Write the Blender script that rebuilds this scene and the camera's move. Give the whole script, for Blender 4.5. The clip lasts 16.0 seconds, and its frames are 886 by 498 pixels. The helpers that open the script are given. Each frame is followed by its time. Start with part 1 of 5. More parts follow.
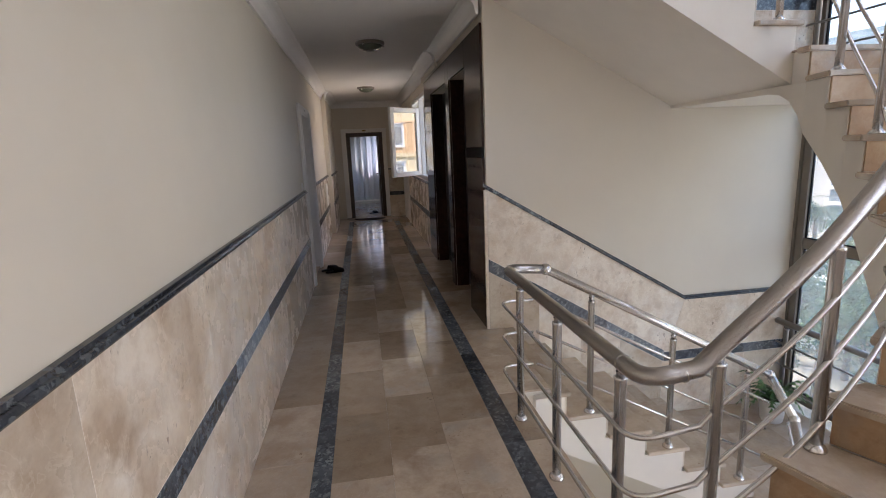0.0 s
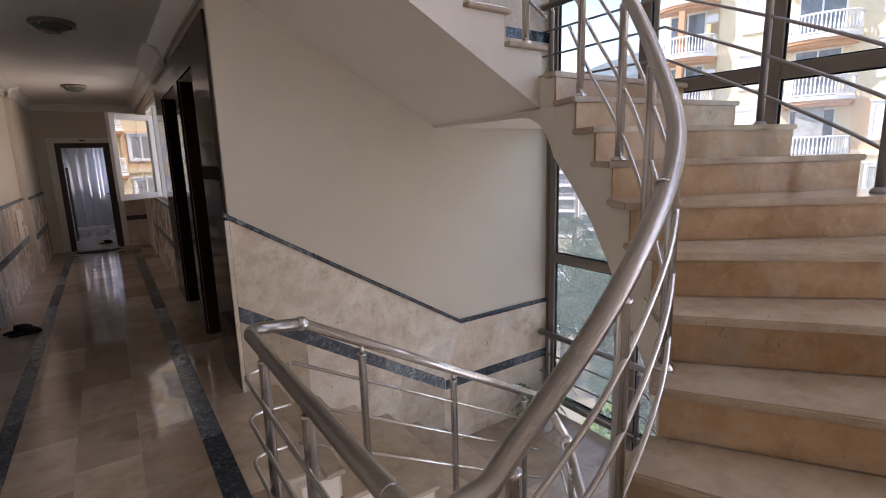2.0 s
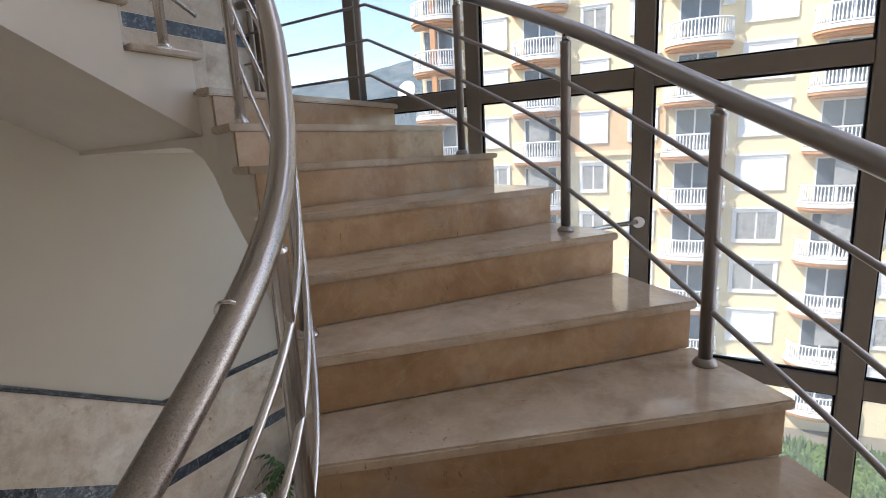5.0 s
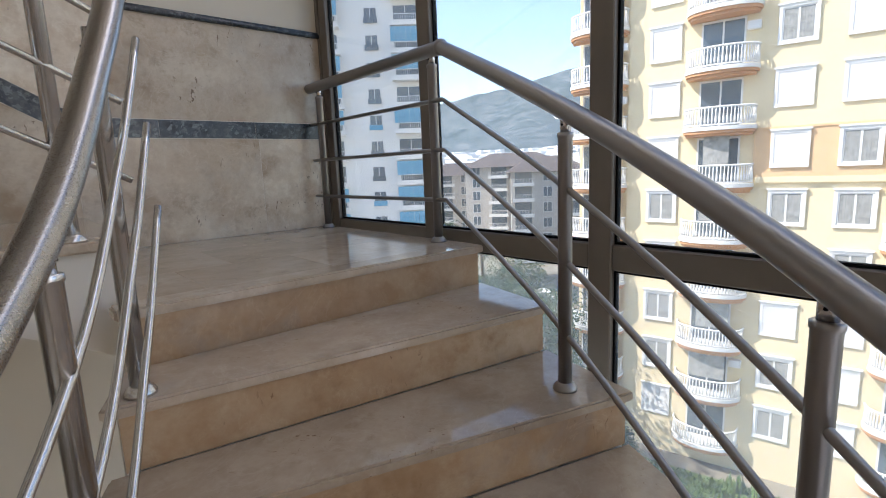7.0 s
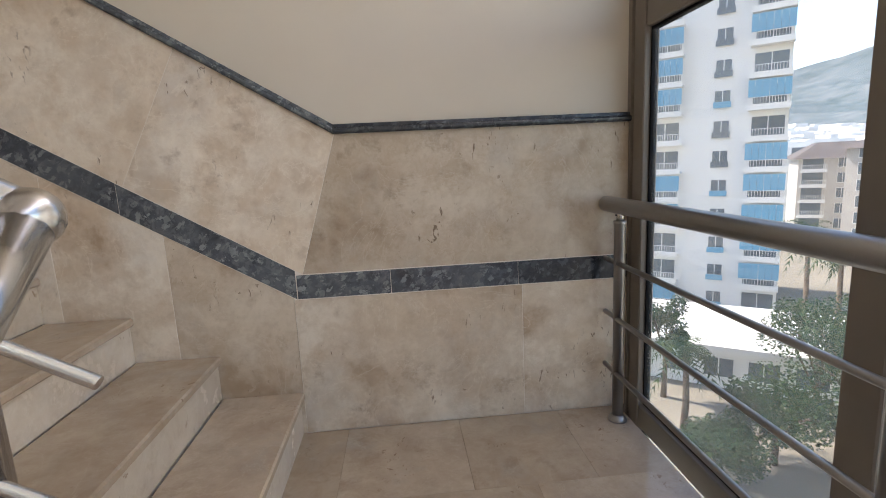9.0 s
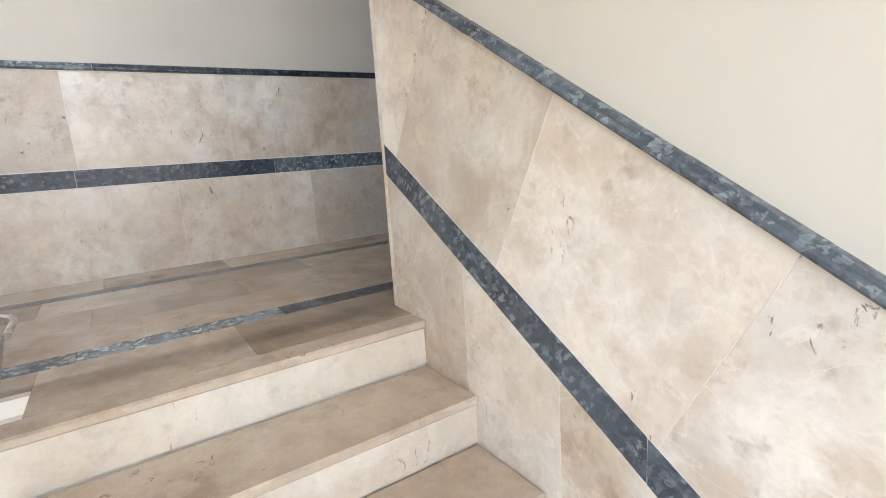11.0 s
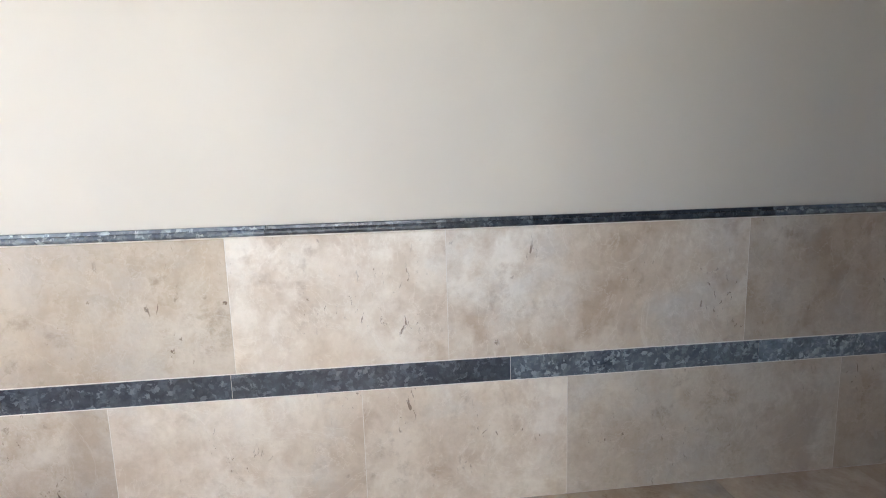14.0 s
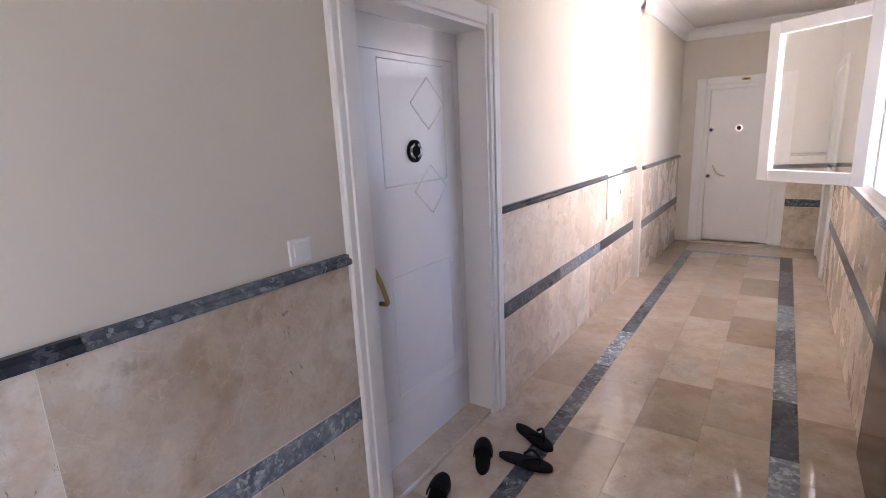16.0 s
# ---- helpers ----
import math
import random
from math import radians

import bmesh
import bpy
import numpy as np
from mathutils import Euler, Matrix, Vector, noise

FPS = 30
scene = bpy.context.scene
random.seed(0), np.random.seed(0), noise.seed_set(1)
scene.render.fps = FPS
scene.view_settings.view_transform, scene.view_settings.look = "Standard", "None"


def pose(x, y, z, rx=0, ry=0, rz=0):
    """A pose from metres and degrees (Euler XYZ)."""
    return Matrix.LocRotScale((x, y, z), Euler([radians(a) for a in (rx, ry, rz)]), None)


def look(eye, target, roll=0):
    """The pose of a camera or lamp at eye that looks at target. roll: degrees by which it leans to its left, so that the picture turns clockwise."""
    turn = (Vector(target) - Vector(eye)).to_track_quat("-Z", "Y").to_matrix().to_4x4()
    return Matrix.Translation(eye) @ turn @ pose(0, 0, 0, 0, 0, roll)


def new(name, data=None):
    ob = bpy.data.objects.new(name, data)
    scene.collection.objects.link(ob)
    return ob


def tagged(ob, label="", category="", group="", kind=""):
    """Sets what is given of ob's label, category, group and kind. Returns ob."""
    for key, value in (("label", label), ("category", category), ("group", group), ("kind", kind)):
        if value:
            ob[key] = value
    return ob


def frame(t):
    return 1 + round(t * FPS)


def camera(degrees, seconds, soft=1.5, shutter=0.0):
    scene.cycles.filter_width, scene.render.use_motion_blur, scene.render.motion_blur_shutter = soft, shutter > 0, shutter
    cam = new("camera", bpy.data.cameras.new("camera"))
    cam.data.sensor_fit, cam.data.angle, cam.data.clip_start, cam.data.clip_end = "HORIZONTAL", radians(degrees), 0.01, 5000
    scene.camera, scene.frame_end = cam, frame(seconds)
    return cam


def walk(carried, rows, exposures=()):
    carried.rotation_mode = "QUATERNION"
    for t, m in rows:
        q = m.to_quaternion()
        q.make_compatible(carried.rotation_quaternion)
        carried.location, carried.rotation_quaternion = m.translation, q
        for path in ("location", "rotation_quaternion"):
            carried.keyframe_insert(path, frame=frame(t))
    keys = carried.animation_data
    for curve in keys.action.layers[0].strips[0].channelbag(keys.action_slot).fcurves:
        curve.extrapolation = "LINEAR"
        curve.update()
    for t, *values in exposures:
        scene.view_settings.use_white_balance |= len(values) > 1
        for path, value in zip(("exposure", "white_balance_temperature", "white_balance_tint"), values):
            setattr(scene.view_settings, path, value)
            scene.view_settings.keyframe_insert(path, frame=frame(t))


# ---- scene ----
cam = camera(83.9, 16.0, 1.0)
PATH = [
    (0, (0.614, 1.049, 1.55), (0.917, 2.985, 1.151), -2.5),
    (0.5, (0.712, 1.24, 1.585), (1.098, 3.161, 1.184), -2.4),
    (1, (0.726, 1.426, 1.596), (1.302, 3.3, 1.2), -2.3),
    (1.5, (0.806, 1.539, 1.591), (1.624, 3.325, 1.213), -1.9),
    (2, (0.979, 1.567, 1.576), (2.079, 3.196, 1.205), -1.6),
    (2.5, (1.039, 1.572, 1.585), (2.376, 3.014, 1.22), -1.5),
    (3, (1.102, 1.569, 1.556), (2.583, 2.865, 1.203), -1.7),
    (3.5, (1.106, 1.522, 1.573), (2.673, 2.715, 1.228), -1.8),
    (3.7, (1.124, 1.515, 1.571), (2.724, 2.665, 1.229), -1.9),
    (5.8, (2.37, 1.832, 1.959), (4.054, 2.839, 1.569), -2.5),
    (6, (2.486, 1.874, 2.034), (4.146, 2.925, 1.663), -1.0),
    (6.5, (2.772, 1.983, 2.186), (4.292, 3.24, 1.854), -1.8),
    (7, (3.01, 2.152, 2.364), (4.303, 3.643, 2.041), -2.3),
    (7.5, (3.264, 2.357, 2.566), (4.267, 4.051, 2.215), -2.8),
    (8, (3.446, 2.639, 2.734), (4.146, 4.481, 2.387), -2.8),
    (8.5, (3.588, 2.896, 2.879), (4.021, 4.818, 2.533), -2.8),
    (9, (3.674, 3.177, 3.044), (3.834, 5.14, 2.698), -2.8),
    (9.5, (3.721, 3.457, 3.203), (3.516, 5.413, 2.841), -3.0),
    (10, (3.649, 3.716, 3.37), (2.821, 5.496, 2.991), -3.2),
    (10.2, (3.603, 3.821, 3.444), (2.518, 5.456, 3.058), -3.5),
    (12.3, (2.514, 4.392, 3.932), (0.602, 4.873, 3.579), -2.1),
    (12.5, (2.426, 4.422, 3.999), (0.491, 4.796, 3.663), -1.95),
    (13, (2.196, 4.491, 4.129), (0.237, 4.736, 3.81), -1.7),
    (13.5, (1.946, 4.53, 4.272), (-0.024, 4.706, 3.95), -1.65),
    (14, (1.77, 4.608, 4.35), (-0.202, 4.806, 4.072), -1.7),
    (14.5, (1.558, 4.744, 4.403), (-0.38, 5.169, 4.153), -1.7),
    (15, (1.388, 4.907, 4.507), (-0.41, 5.73, 4.204), -2.6),
    (15.5, (1.267, 5.239, 4.547), (-0.167, 6.572, 4.14), -2.9),
    (16, (1.188, 5.727, 4.593), (0.078, 7.329, 4.146), -2.7),
]
EXPOSURES = [(t, s, k, g) for t, s, k, g in ((0.0, 2.58, 6260, 20), (1.0, 2.33, 6330, 23), (1.5, 2.2, 6450, 25), (2.0, 2.15, 6500, 26), (3.0, 2.42, 6700, 17), (3.5, 2.42, 6700, 16), (6.0, 1.45, 6300, 20), (6.5, 1.45, 6250, 17), (7.0, 1.82, 6350, 17), (7.5, 1.93, 6450, 18), (8.0, 1.93, 6450, 17), (8.5, 1.87, 6650, 19), (9.0, 2.08, 6850, 19), (9.5, 2.36, 6950, 20), (10.0, 2.8, 6400, 14), (12.5, 3.6, 5980, 15), (14.0, 3.62, 6000, 15), (15.0, 3.95, 6050, 18), (15.5, 4.45, 6150, 24), (16.0, 4.36, 6150, 29))]
walk(cam, [(t, look(eye, target, roll)) for t, eye, target, roll in PATH], EXPOSURES)

# ---- world, sun, exposure ----
world = bpy.data.worlds.new("sky_world")
scene.world = world
world.use_nodes = True
_wn = world.node_tree
_sky = _wn.nodes.new("ShaderNodeTexSky")
_sky.sky_type = 'NISHITA'
_sky.sun_disc = False
SUN_EL, SUN_AZ = 50.0, 312.0          # azimuth: degrees clockwise from +y
_sky.sun_elevation = radians(SUN_EL)
_sky.sun_rotation = radians(SUN_AZ)
_sky.dust_density = 0.6
_bg = _wn.nodes["Background"]
_bg.inputs["Strength"].default_value = 0.11
_wn.links.new(_sky.outputs[0], _bg.inputs["Color"])

sun = new("sun", bpy.data.lights.new("sun", 'SUN'))
sun.data.energy = 2.6
sun.data.angle = radians(0.5)
sun.data.color = (1.0, 0.94, 0.86)
_a, _e = radians(SUN_AZ), radians(SUN_EL)
_to = Vector((math.sin(_a) * math.cos(_e), math.cos(_a) * math.cos(_e), math.sin(_e)))
sun.matrix_world = look(_to * 60, (0, 0, 0))


def window_light(x, y, z, w, h, watts, tilt=0.0, spread=180.0, color=(1.0, 0.97, 0.98)):
    """Skylight standing in a window's opening, shining west into the house."""
    l = new("window_light", bpy.data.lights.new("window_light", 'AREA'))
    l.data.shape, l.data.size, l.data.size_y = 'RECTANGLE', w, h
    l.data.energy = watts
    l.data.color = color
    l.data.spread = radians(spread)
    l.matrix_world = look((x, y, z), (x - 1.0, y, z - tilt))


window_light(4.47, -0.30, 2.2, 2.3, 7.4, 20.0)        # southern bays of the glass front
window_light(4.46, 3.0, 4.85, 3.6, 1.5, 10.0)         # upper bays beside the stair
window_light(4.50, 1.9, -1.1, 3.0, 1.8, 4.5, -0.4)    # lower bays under the stair
window_light(1.76, 10.0, 1.74, 1.0, 1.2, 1.6, 0.0, 130.0, (1.0, 0.82, 0.68))     # corridor windows, warmed by the sunlit yellow house
window_light(1.76, 10.0, 4.80, 1.0, 1.2, 2.3, 0.0, 115.0, (1.0, 0.93, 0.88))


# ---- materials ----
def mat(name, rough=0.5, metal=0.0, color=(0.5, 0.5, 0.5)):
    m = bpy.data.materials.new(name)
    m.use_nodes = True
    b = m.node_tree.nodes["Principled BSDF"]
    b.inputs["Base Color"].default_value = (*color, 1)
    b.inputs["Roughness"].default_value = rough
    b.inputs["Metallic"].default_value = metal
    return m, m.node_tree.nodes, m.node_tree.links, b


def ramp(nodes, stops):
    r = nodes.new("ShaderNodeValToRGB")
    el = r.color_ramp.elements
    while len(el) < len(stops):
        el.new(0.5)
    for e, (p, c) in zip(el, stops):
        e.position, e.color = p, (*c, 1)
    return r


def coords(nodes, links, shift=True, scale=(1, 1, 1)):
    """World-sized coordinates, shifted piece by piece so that the veins break at each joint."""
    tc = nodes.new("ShaderNodeTexCoord")
    mp = nodes.new("ShaderNodeMapping")
    mp.inputs["Scale"].default_value = scale
    links.new(tc.outputs["Object"], mp.inputs["Vector"])
    if not shift:
        return mp.outputs[0], None
    info = nodes.new("ShaderNodeObjectInfo")
    mul = nodes.new("ShaderNodeVectorMath")
    mul.operation = 'MULTIPLY_ADD'
    comb = nodes.new("ShaderNodeCombineXYZ")
    for k in range(3):
        links.new(info.outputs["Random"], comb.inputs[k])
    mul.inputs[1].default_value = (37, 53, 71)
    links.new(comb.outputs[0], mul.inputs[0])
    links.new(mp.outputs[0], mul.inputs[2])
    return mul.outputs[0], info.outputs["Random"]


def noise_tex(nodes, links, vec, scale, detail=6, rough=0.6, distort=0.0):
    n = nodes.new("ShaderNodeTexNoise")
    n.inputs["Scale"].default_value = scale
    n.inputs["Detail"].default_value = detail
    n.inputs["Roughness"].default_value = rough
    n.inputs["Distortion"].default_value = distort
    links.new(vec, n.inputs["Vector"])
    return n.outputs["Fac"]


def mix(nodes, links, fac, a, b, mode='MIX'):
    x = nodes.new("ShaderNodeMix")
    x.data_type, x.blend_type = 'RGBA', mode
    for sock, v in ((0, fac), (6, a), (7, b)):
        if isinstance(v, (int, float)):
            x.inputs[sock].default_value = v
        elif isinstance(v, tuple):
            x.inputs[sock].default_value = (*v, 1)
        else:
            links.new(v, x.inputs[sock])
    return x.outputs[2]


def bump(nodes, links, b, height, strength=0.1, dist=0.01):
    n = nodes.new("ShaderNodeBump")
    n.inputs["Strength"].default_value = strength
    n.inputs["Distance"].default_value = dist
    links.new(height, n.inputs["Height"])
    links.new(n.outputs[0], b.inputs["Normal"])


def marble(name, dark, mid, light, stain, rough, spread=0.35, streak=(1, 1, 1)):
    """Beige limestone: pale ground, ragged brown clouds, grey patches, rusty pits; each slab has a tone of its own."""
    m, nd, ln, b = mat(name, rough)
    v, rnd = coords(nd, ln, True, streak)
    r1 = ramp(nd, [(0.36, mid), (0.62, light)])
    ln.new(noise_tex(nd, ln, v, 1.9, 5, 0.5, 0.1), r1.inputs[0])
    # brown clouds, ragged at the edges
    n2 = noise_tex(nd, ln, v, 3.8, 12, 0.62, 0.12)
    r2 = ramp(nd, [(0.43, (0, 0, 0)), (0.53, (0.42, 0.42, 0.42)), (0.64, (1, 1, 1))])
    ln.new(n2, r2.inputs[0])
    own = nd.new("ShaderNodeMath")
    own.operation = 'MULTIPLY'
    own.inputs[1].default_value = 7.37
    ln.new(rnd, own.inputs[0])
    fr = nd.new("ShaderNodeMath")
    fr.operation = 'FRACT'
    ln.new(own.outputs[0], fr.inputs[0])
    amount = ramp(nd, [(0.0, (0.42,) * 3), (1.0, (0.95,) * 3)])
    ln.new(fr.outputs[0], amount.inputs[0])
    cloud = mix(nd, ln, 1.0, r2.outputs[0], amount.outputs[0], 'MULTIPLY')
    c = mix(nd, ln, cloud, r1.outputs[0], dark)
    # a finer, softer cloud layer
    r8 = ramp(nd, [(0.46, (0, 0, 0)), (0.66, (0.75, 0.75, 0.75))])
    ln.new(noise_tex(nd, ln, v, 9.5, 10, 0.62, 0.15), r8.inputs[0])
    c = mix(nd, ln, r8.outputs[0], c, mix(nd, ln, 0.5, dark, mid))
    # cool grey patches
    rg0 = ramp(nd, [(0.55, (0, 0, 0)), (0.72, (0.55, 0.55, 0.55))])
    ln.new(noise_tex(nd, ln, v, 2.7, 7, 0.6, 0.1), rg0.inputs[0])
    grey = sum(mid) / 3
    c = mix(nd, ln, rg0.outputs[0], c, (grey * 1.02, grey * 1.0, grey * 0.95))
    # small brown smudges
    n6 = noise_tex(nd, ln, v, 12.0, 9, 0.66, 0.1)
    r6 = ramp(nd, [(0.54, (0, 0, 0)), (0.70, (0.5, 0.5, 0.5))])
    ln.new(n6, r6.inputs[0])
    r7 = ramp(nd, [(0.46, (0, 0, 0)), (0.60, (1, 1, 1))])
    ln.new(noise_tex(nd, ln, v, 2.9, 3, 0.5), r7.inputs[0])
    c = mix(nd, ln, mix(nd, ln, 1.0, r6.outputs[0], r7.outputs[0], 'MULTIPLY'), c, mix(nd, ln, 0.45, dark, stain))
    # fine mottle
    n5 = noise_tex(nd, ln, v, 19, 8, 0.7, 0.3)
    r5 = ramp(nd, [(0.32, (0.92, 0.905, 0.885)), (0.5, (1, 1, 1)), (0.7, (1.05, 1.05, 1.05))])
    ln.new(n5, r5.inputs[0])
    c = mix(nd, ln, 1.0, c, r5.outputs[0], 'MULTIPLY')
    # pale hair veins
    n4 = noise_tex(nd, ln, v, 3.0, 6, 0.6, 1.8)
    r4 = ramp(nd, [(0.49, (0, 0, 0)), (0.5, (0.34, 0.34, 0.34)), (0.51, (0, 0, 0))])
    ln.new(n4, r4.inputs[0])
    c = mix(nd, ln, r4.outputs[0], c, light)
    # rusty pits, in patches along the clouds
    wide = nd.new("ShaderNodeMapping")
    wide.inputs["Rotation"].default_value = (0.5, 0.6, 0.4)
    wide.inputs["Scale"].default_value = (1.0, 1.0, 0.42)
    ln.new(v, wide.inputs["Vector"])
    n3 = noise_tex(nd, ln, wide.outputs[0], 46.0, 4, 0.6, 0.8)
    r3 = ramp(nd, [(0.63, (0, 0, 0)), (0.67, (1, 1, 1))])
    ln.new(n3, r3.inputs[0])
    rg = ramp(nd, [(0.54, (0, 0, 0)), (0.62, (1, 1, 1))])
    ln.new(noise_tex(nd, ln, v, 4.4, 3, 0.5), rg.inputs[0])
    pit = mix(nd, ln, 1.0, r3.outputs[0], rg.outputs[0], 'MULTIPLY')
    c = mix(nd, ln, pit, c, mix(nd, ln, 0.75, c, stain))
    rt = ramp(nd, [(0.0, (1 - spread, 1 - spread * 1.10, 1 - spread * 1.25)), (0.30, (1 - spread * 0.55, 1 - spread * 0.6, 1 - spread * 0.68)), (0.50, (1 - spread * 0.1,) * 3), (1.0, (1.05,) * 3)])
    ln.new(rnd, rt.inputs[0])
    c = mix(nd, ln, 1.0, c, rt.outputs[0], 'MULTIPLY')
    ln.new(c, b.inputs["Base Color"])
    rr = ramp(nd, [(0.35, (rough * 0.85,) * 3), (0.75, (min(1, rough * 1.35),) * 3)])
    ln.new(n2, rr.inputs[0])
    ln.new(rr.outputs[0], b.inputs["Roughness"])
    bump(nd, ln, b, pit, 0.12, 0.0015)
    return m


def breccia(name, lift=1.0, rough=0.2):
    """Blue-grey to black marble full of pale angular flecks."""
    m, nd, ln, b = mat(name, rough)
    v, rnd = coords(nd, ln)
    vo = nd.new("ShaderNodeTexVoronoi")
    vo.inputs["Scale"].default_value = 62
    wob = noise_tex(nd, ln, v, 11, 6, 0.6, 1.5)
    off = nd.new("ShaderNodeVectorMath")
    off.operation = 'MULTIPLY_ADD'
    off.inputs[1].default_value = (0.07, 0.07, 0.07)
    ln.new(wob, off.inputs[0])
    ln.new(v, off.inputs[2])
    fine = noise_tex(nd, ln, v, 70, 5, 0.7, 0.8)
    off2 = nd.new("ShaderNodeVectorMath")
    off2.operation = 'MULTIPLY_ADD'
    off2.inputs[1].default_value = (0.035, -0.03, 0.03)
    ln.new(fine, off2.inputs[0])
    ln.new(off.outputs[0], off2.inputs[2])
    ln.new(off2.outputs[0], vo.inputs["Vector"])
    r1 = ramp(nd, [(0.25, (0.018 * lift, 0.021 * lift, 0.027 * lift)), (0.55, (0.055 * lift, 0.065 * lift, 0.08 * lift)), (0.8, (0.15 * lift, 0.165 * lift, 0.18 * lift))])
    n1 = noise_tex(nd, ln, v, 16, 8, 0.7, 0.7)
    ln.new(n1, r1.inputs[0])
    sep = nd.new("ShaderNodeSeparateColor")
    ln.new(vo.outputs["Color"], sep.inputs[0])
    rf = ramp(nd, [(0.45, (0, 0, 0)), (0.75, (0.22, 0.22, 0.22)), (1.0, (0.9, 0.9, 0.9))])
    ln.new(sep.outputs[0], rf.inputs[0])
    c = mix(nd, ln, rf.outputs[0], r1.outputs[0], (0.235 * lift, 0.265 * lift, 0.275 * lift))
    patch = ramp(nd, [(0.42, (0, 0, 0)), (0.62, (0.5, 0.5, 0.5))])
    ln.new(noise_tex(nd, ln, v, 5.5, 6, 0.65, 1.0), patch.inputs[0])
    c = mix(nd, ln, patch.outputs[0], c, (0.115 * lift, 0.135 * lift, 0.15 * lift))
    rt = ramp(nd, [(0.0, (0.40, 0.41, 0.45)), (0.35, (0.75, 0.76, 0.8)), (0.6, (1.05,) * 3), (0.8, (1.7, 1.72, 1.7)), (1.0, (2.5, 2.5, 2.45))])
    ln.new(rnd, rt.inputs[0])
    c = mix(nd, ln, 1.0, c, rt.outputs[0], 'MULTIPLY')
    ln.new(c, b.inputs["Base Color"])
    return m


def paint(name, color, rough=0.75, grain=0.05, sheen_scale=3.0):
    m, nd, ln, b = mat(name, rough, 0, color)
    v, _ = coords(nd, ln, False)
    n1 = noise_tex(nd, ln, v, sheen_scale, 5, 0.6)
    lo = tuple(c * (1 - grain) for c in color)
    hi = tuple(min(1, c * (1 + grain)) for c in color)
    r = ramp(nd, [(0.3, lo), (0.7, hi)])
    ln.new(n1, r.inputs[0])
    ln.new(r.outputs[0], b.inputs["Base Color"])
    bump(nd, ln, b, noise_tex(nd, ln, v, 220, 3, 0.6), 0.06, 0.002)
    return m


def steel(name, color=(0.68, 0.67, 0.66), rough=0.24):
    m, nd, ln, b = mat(name, rough, 1.0, color)
    v, _ = coords(nd, ln, False)
    n1 = noise_tex(nd, ln, v, 420, 3, 0.6)
    r = ramp(nd, [(0.3, (rough * 0.93,) * 3), (0.75, (rough * 1.08,) * 3)])
    ln.new(n1, r.inputs[0])
    ln.new(r.outputs[0], b.inputs["Roughness"])
    return m


def glass(name, tint=(0.97, 0.99, 0.98), rough=0.0, base=0.045, dust_haze=0.0):
    m = bpy.data.materials.new(name)
    m.use_nodes = True
    nd, ln = m.node_tree.nodes, m.node_tree.links
    nd.remove(nd["Principled BSDF"])
    tr = nd.new("ShaderNodeBsdfTransparent")
    tr.inputs[0].default_value = (*tint, 1)
    gl = nd.new("ShaderNodeBsdfGlossy")
    gl.inputs["Roughness"].default_value = rough
    lw = nd.new("ShaderNodeLayerWeight")
    pw = nd.new("ShaderNodeMath")
    pw.operation = 'POWER'
    pw.inputs[1].default_value = 4.0
    ln.new(lw.outputs["Facing"], pw.inputs[0])
    fr = nd.new("ShaderNodeMath")
    fr.operation = 'MULTIPLY_ADD'
    fr.inputs[1].default_value, fr.inputs[2].default_value = 0.7, base
    ln.new(pw.outputs[0], fr.inputs[0])
    mx = nd.new("ShaderNodeMixShader")
    ln.new(fr.outputs[0], mx.inputs[0])
    ln.new(tr.outputs[0], mx.inputs[1])
    ln.new(gl.outputs[0], mx.inputs[2])
    last = mx
    if dust_haze:
        # a thin film of dust and water marks, which also stands in for outdoor haze
        tl = nd.new("ShaderNodeBsdfTranslucent")
        tl.inputs[0].default_value = (0.74, 0.82, 0.86, 1)
        v, _ = coords(nd, ln, False)
        rd = ramp(nd, [(0.3, (dust_haze * 0.7,) * 3), (0.75, (min(1, dust_haze * 1.4),) * 3)])
        ln.new(noise_tex(nd, ln, v, 2.2, 7, 0.65, 0.3), rd.inputs[0])
        last = nd.new("ShaderNodeMixShader")
        ln.new(rd.outputs[0], last.inputs[0])
        ln.new(mx.outputs[0], last.inputs[1])
        ln.new(tl.outputs[0], last.inputs[2])
    ln.new(last.outputs[0], nd["Material Output"].inputs["Surface"])
    return m


M_TILE = marble("beige_wall_marble", (0.42, 0.295, 0.185), (0.765, 0.66, 0.53), (0.88, 0.82, 0.72), (0.15, 0.09, 0.055), 0.26, 0.28)
M_FLOOR = marble("polished_floor_marble", (0.36, 0.265, 0.185), (0.51, 0.41, 0.31), (0.62, 0.525, 0.42), (0.22, 0.14, 0.09), 0.022, 0.34)
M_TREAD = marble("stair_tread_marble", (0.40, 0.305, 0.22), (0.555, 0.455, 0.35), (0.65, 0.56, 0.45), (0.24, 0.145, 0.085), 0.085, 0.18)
# winding flight's risers: shade and warm bounce light are put into the colours
M_RISER_SHADED = marble("shaded_riser_marble", (0.36, 0.21, 0.105), (0.50, 0.335, 0.195), (0.60, 0.45, 0.30), (0.24, 0.14, 0.08), 0.2, 0.18)
# straight flight's risers: paler colours carry the window light falling on them
M_RISER_LIT = marble("lit_riser_marble", (0.58, 0.49, 0.385), (0.70, 0.63, 0.53), (0.78, 0.73, 0.65), (0.34, 0.24, 0.16), 0.24, 0.10)
M_FLOOR.node_tree.nodes["Principled BSDF"].inputs["IOR"].default_value = 1.75
M_DARK = breccia("dark_breccia_marble", 1.28, 0.22)
M_CAP = breccia("dark_cap_marble", 0.75, 0.22)
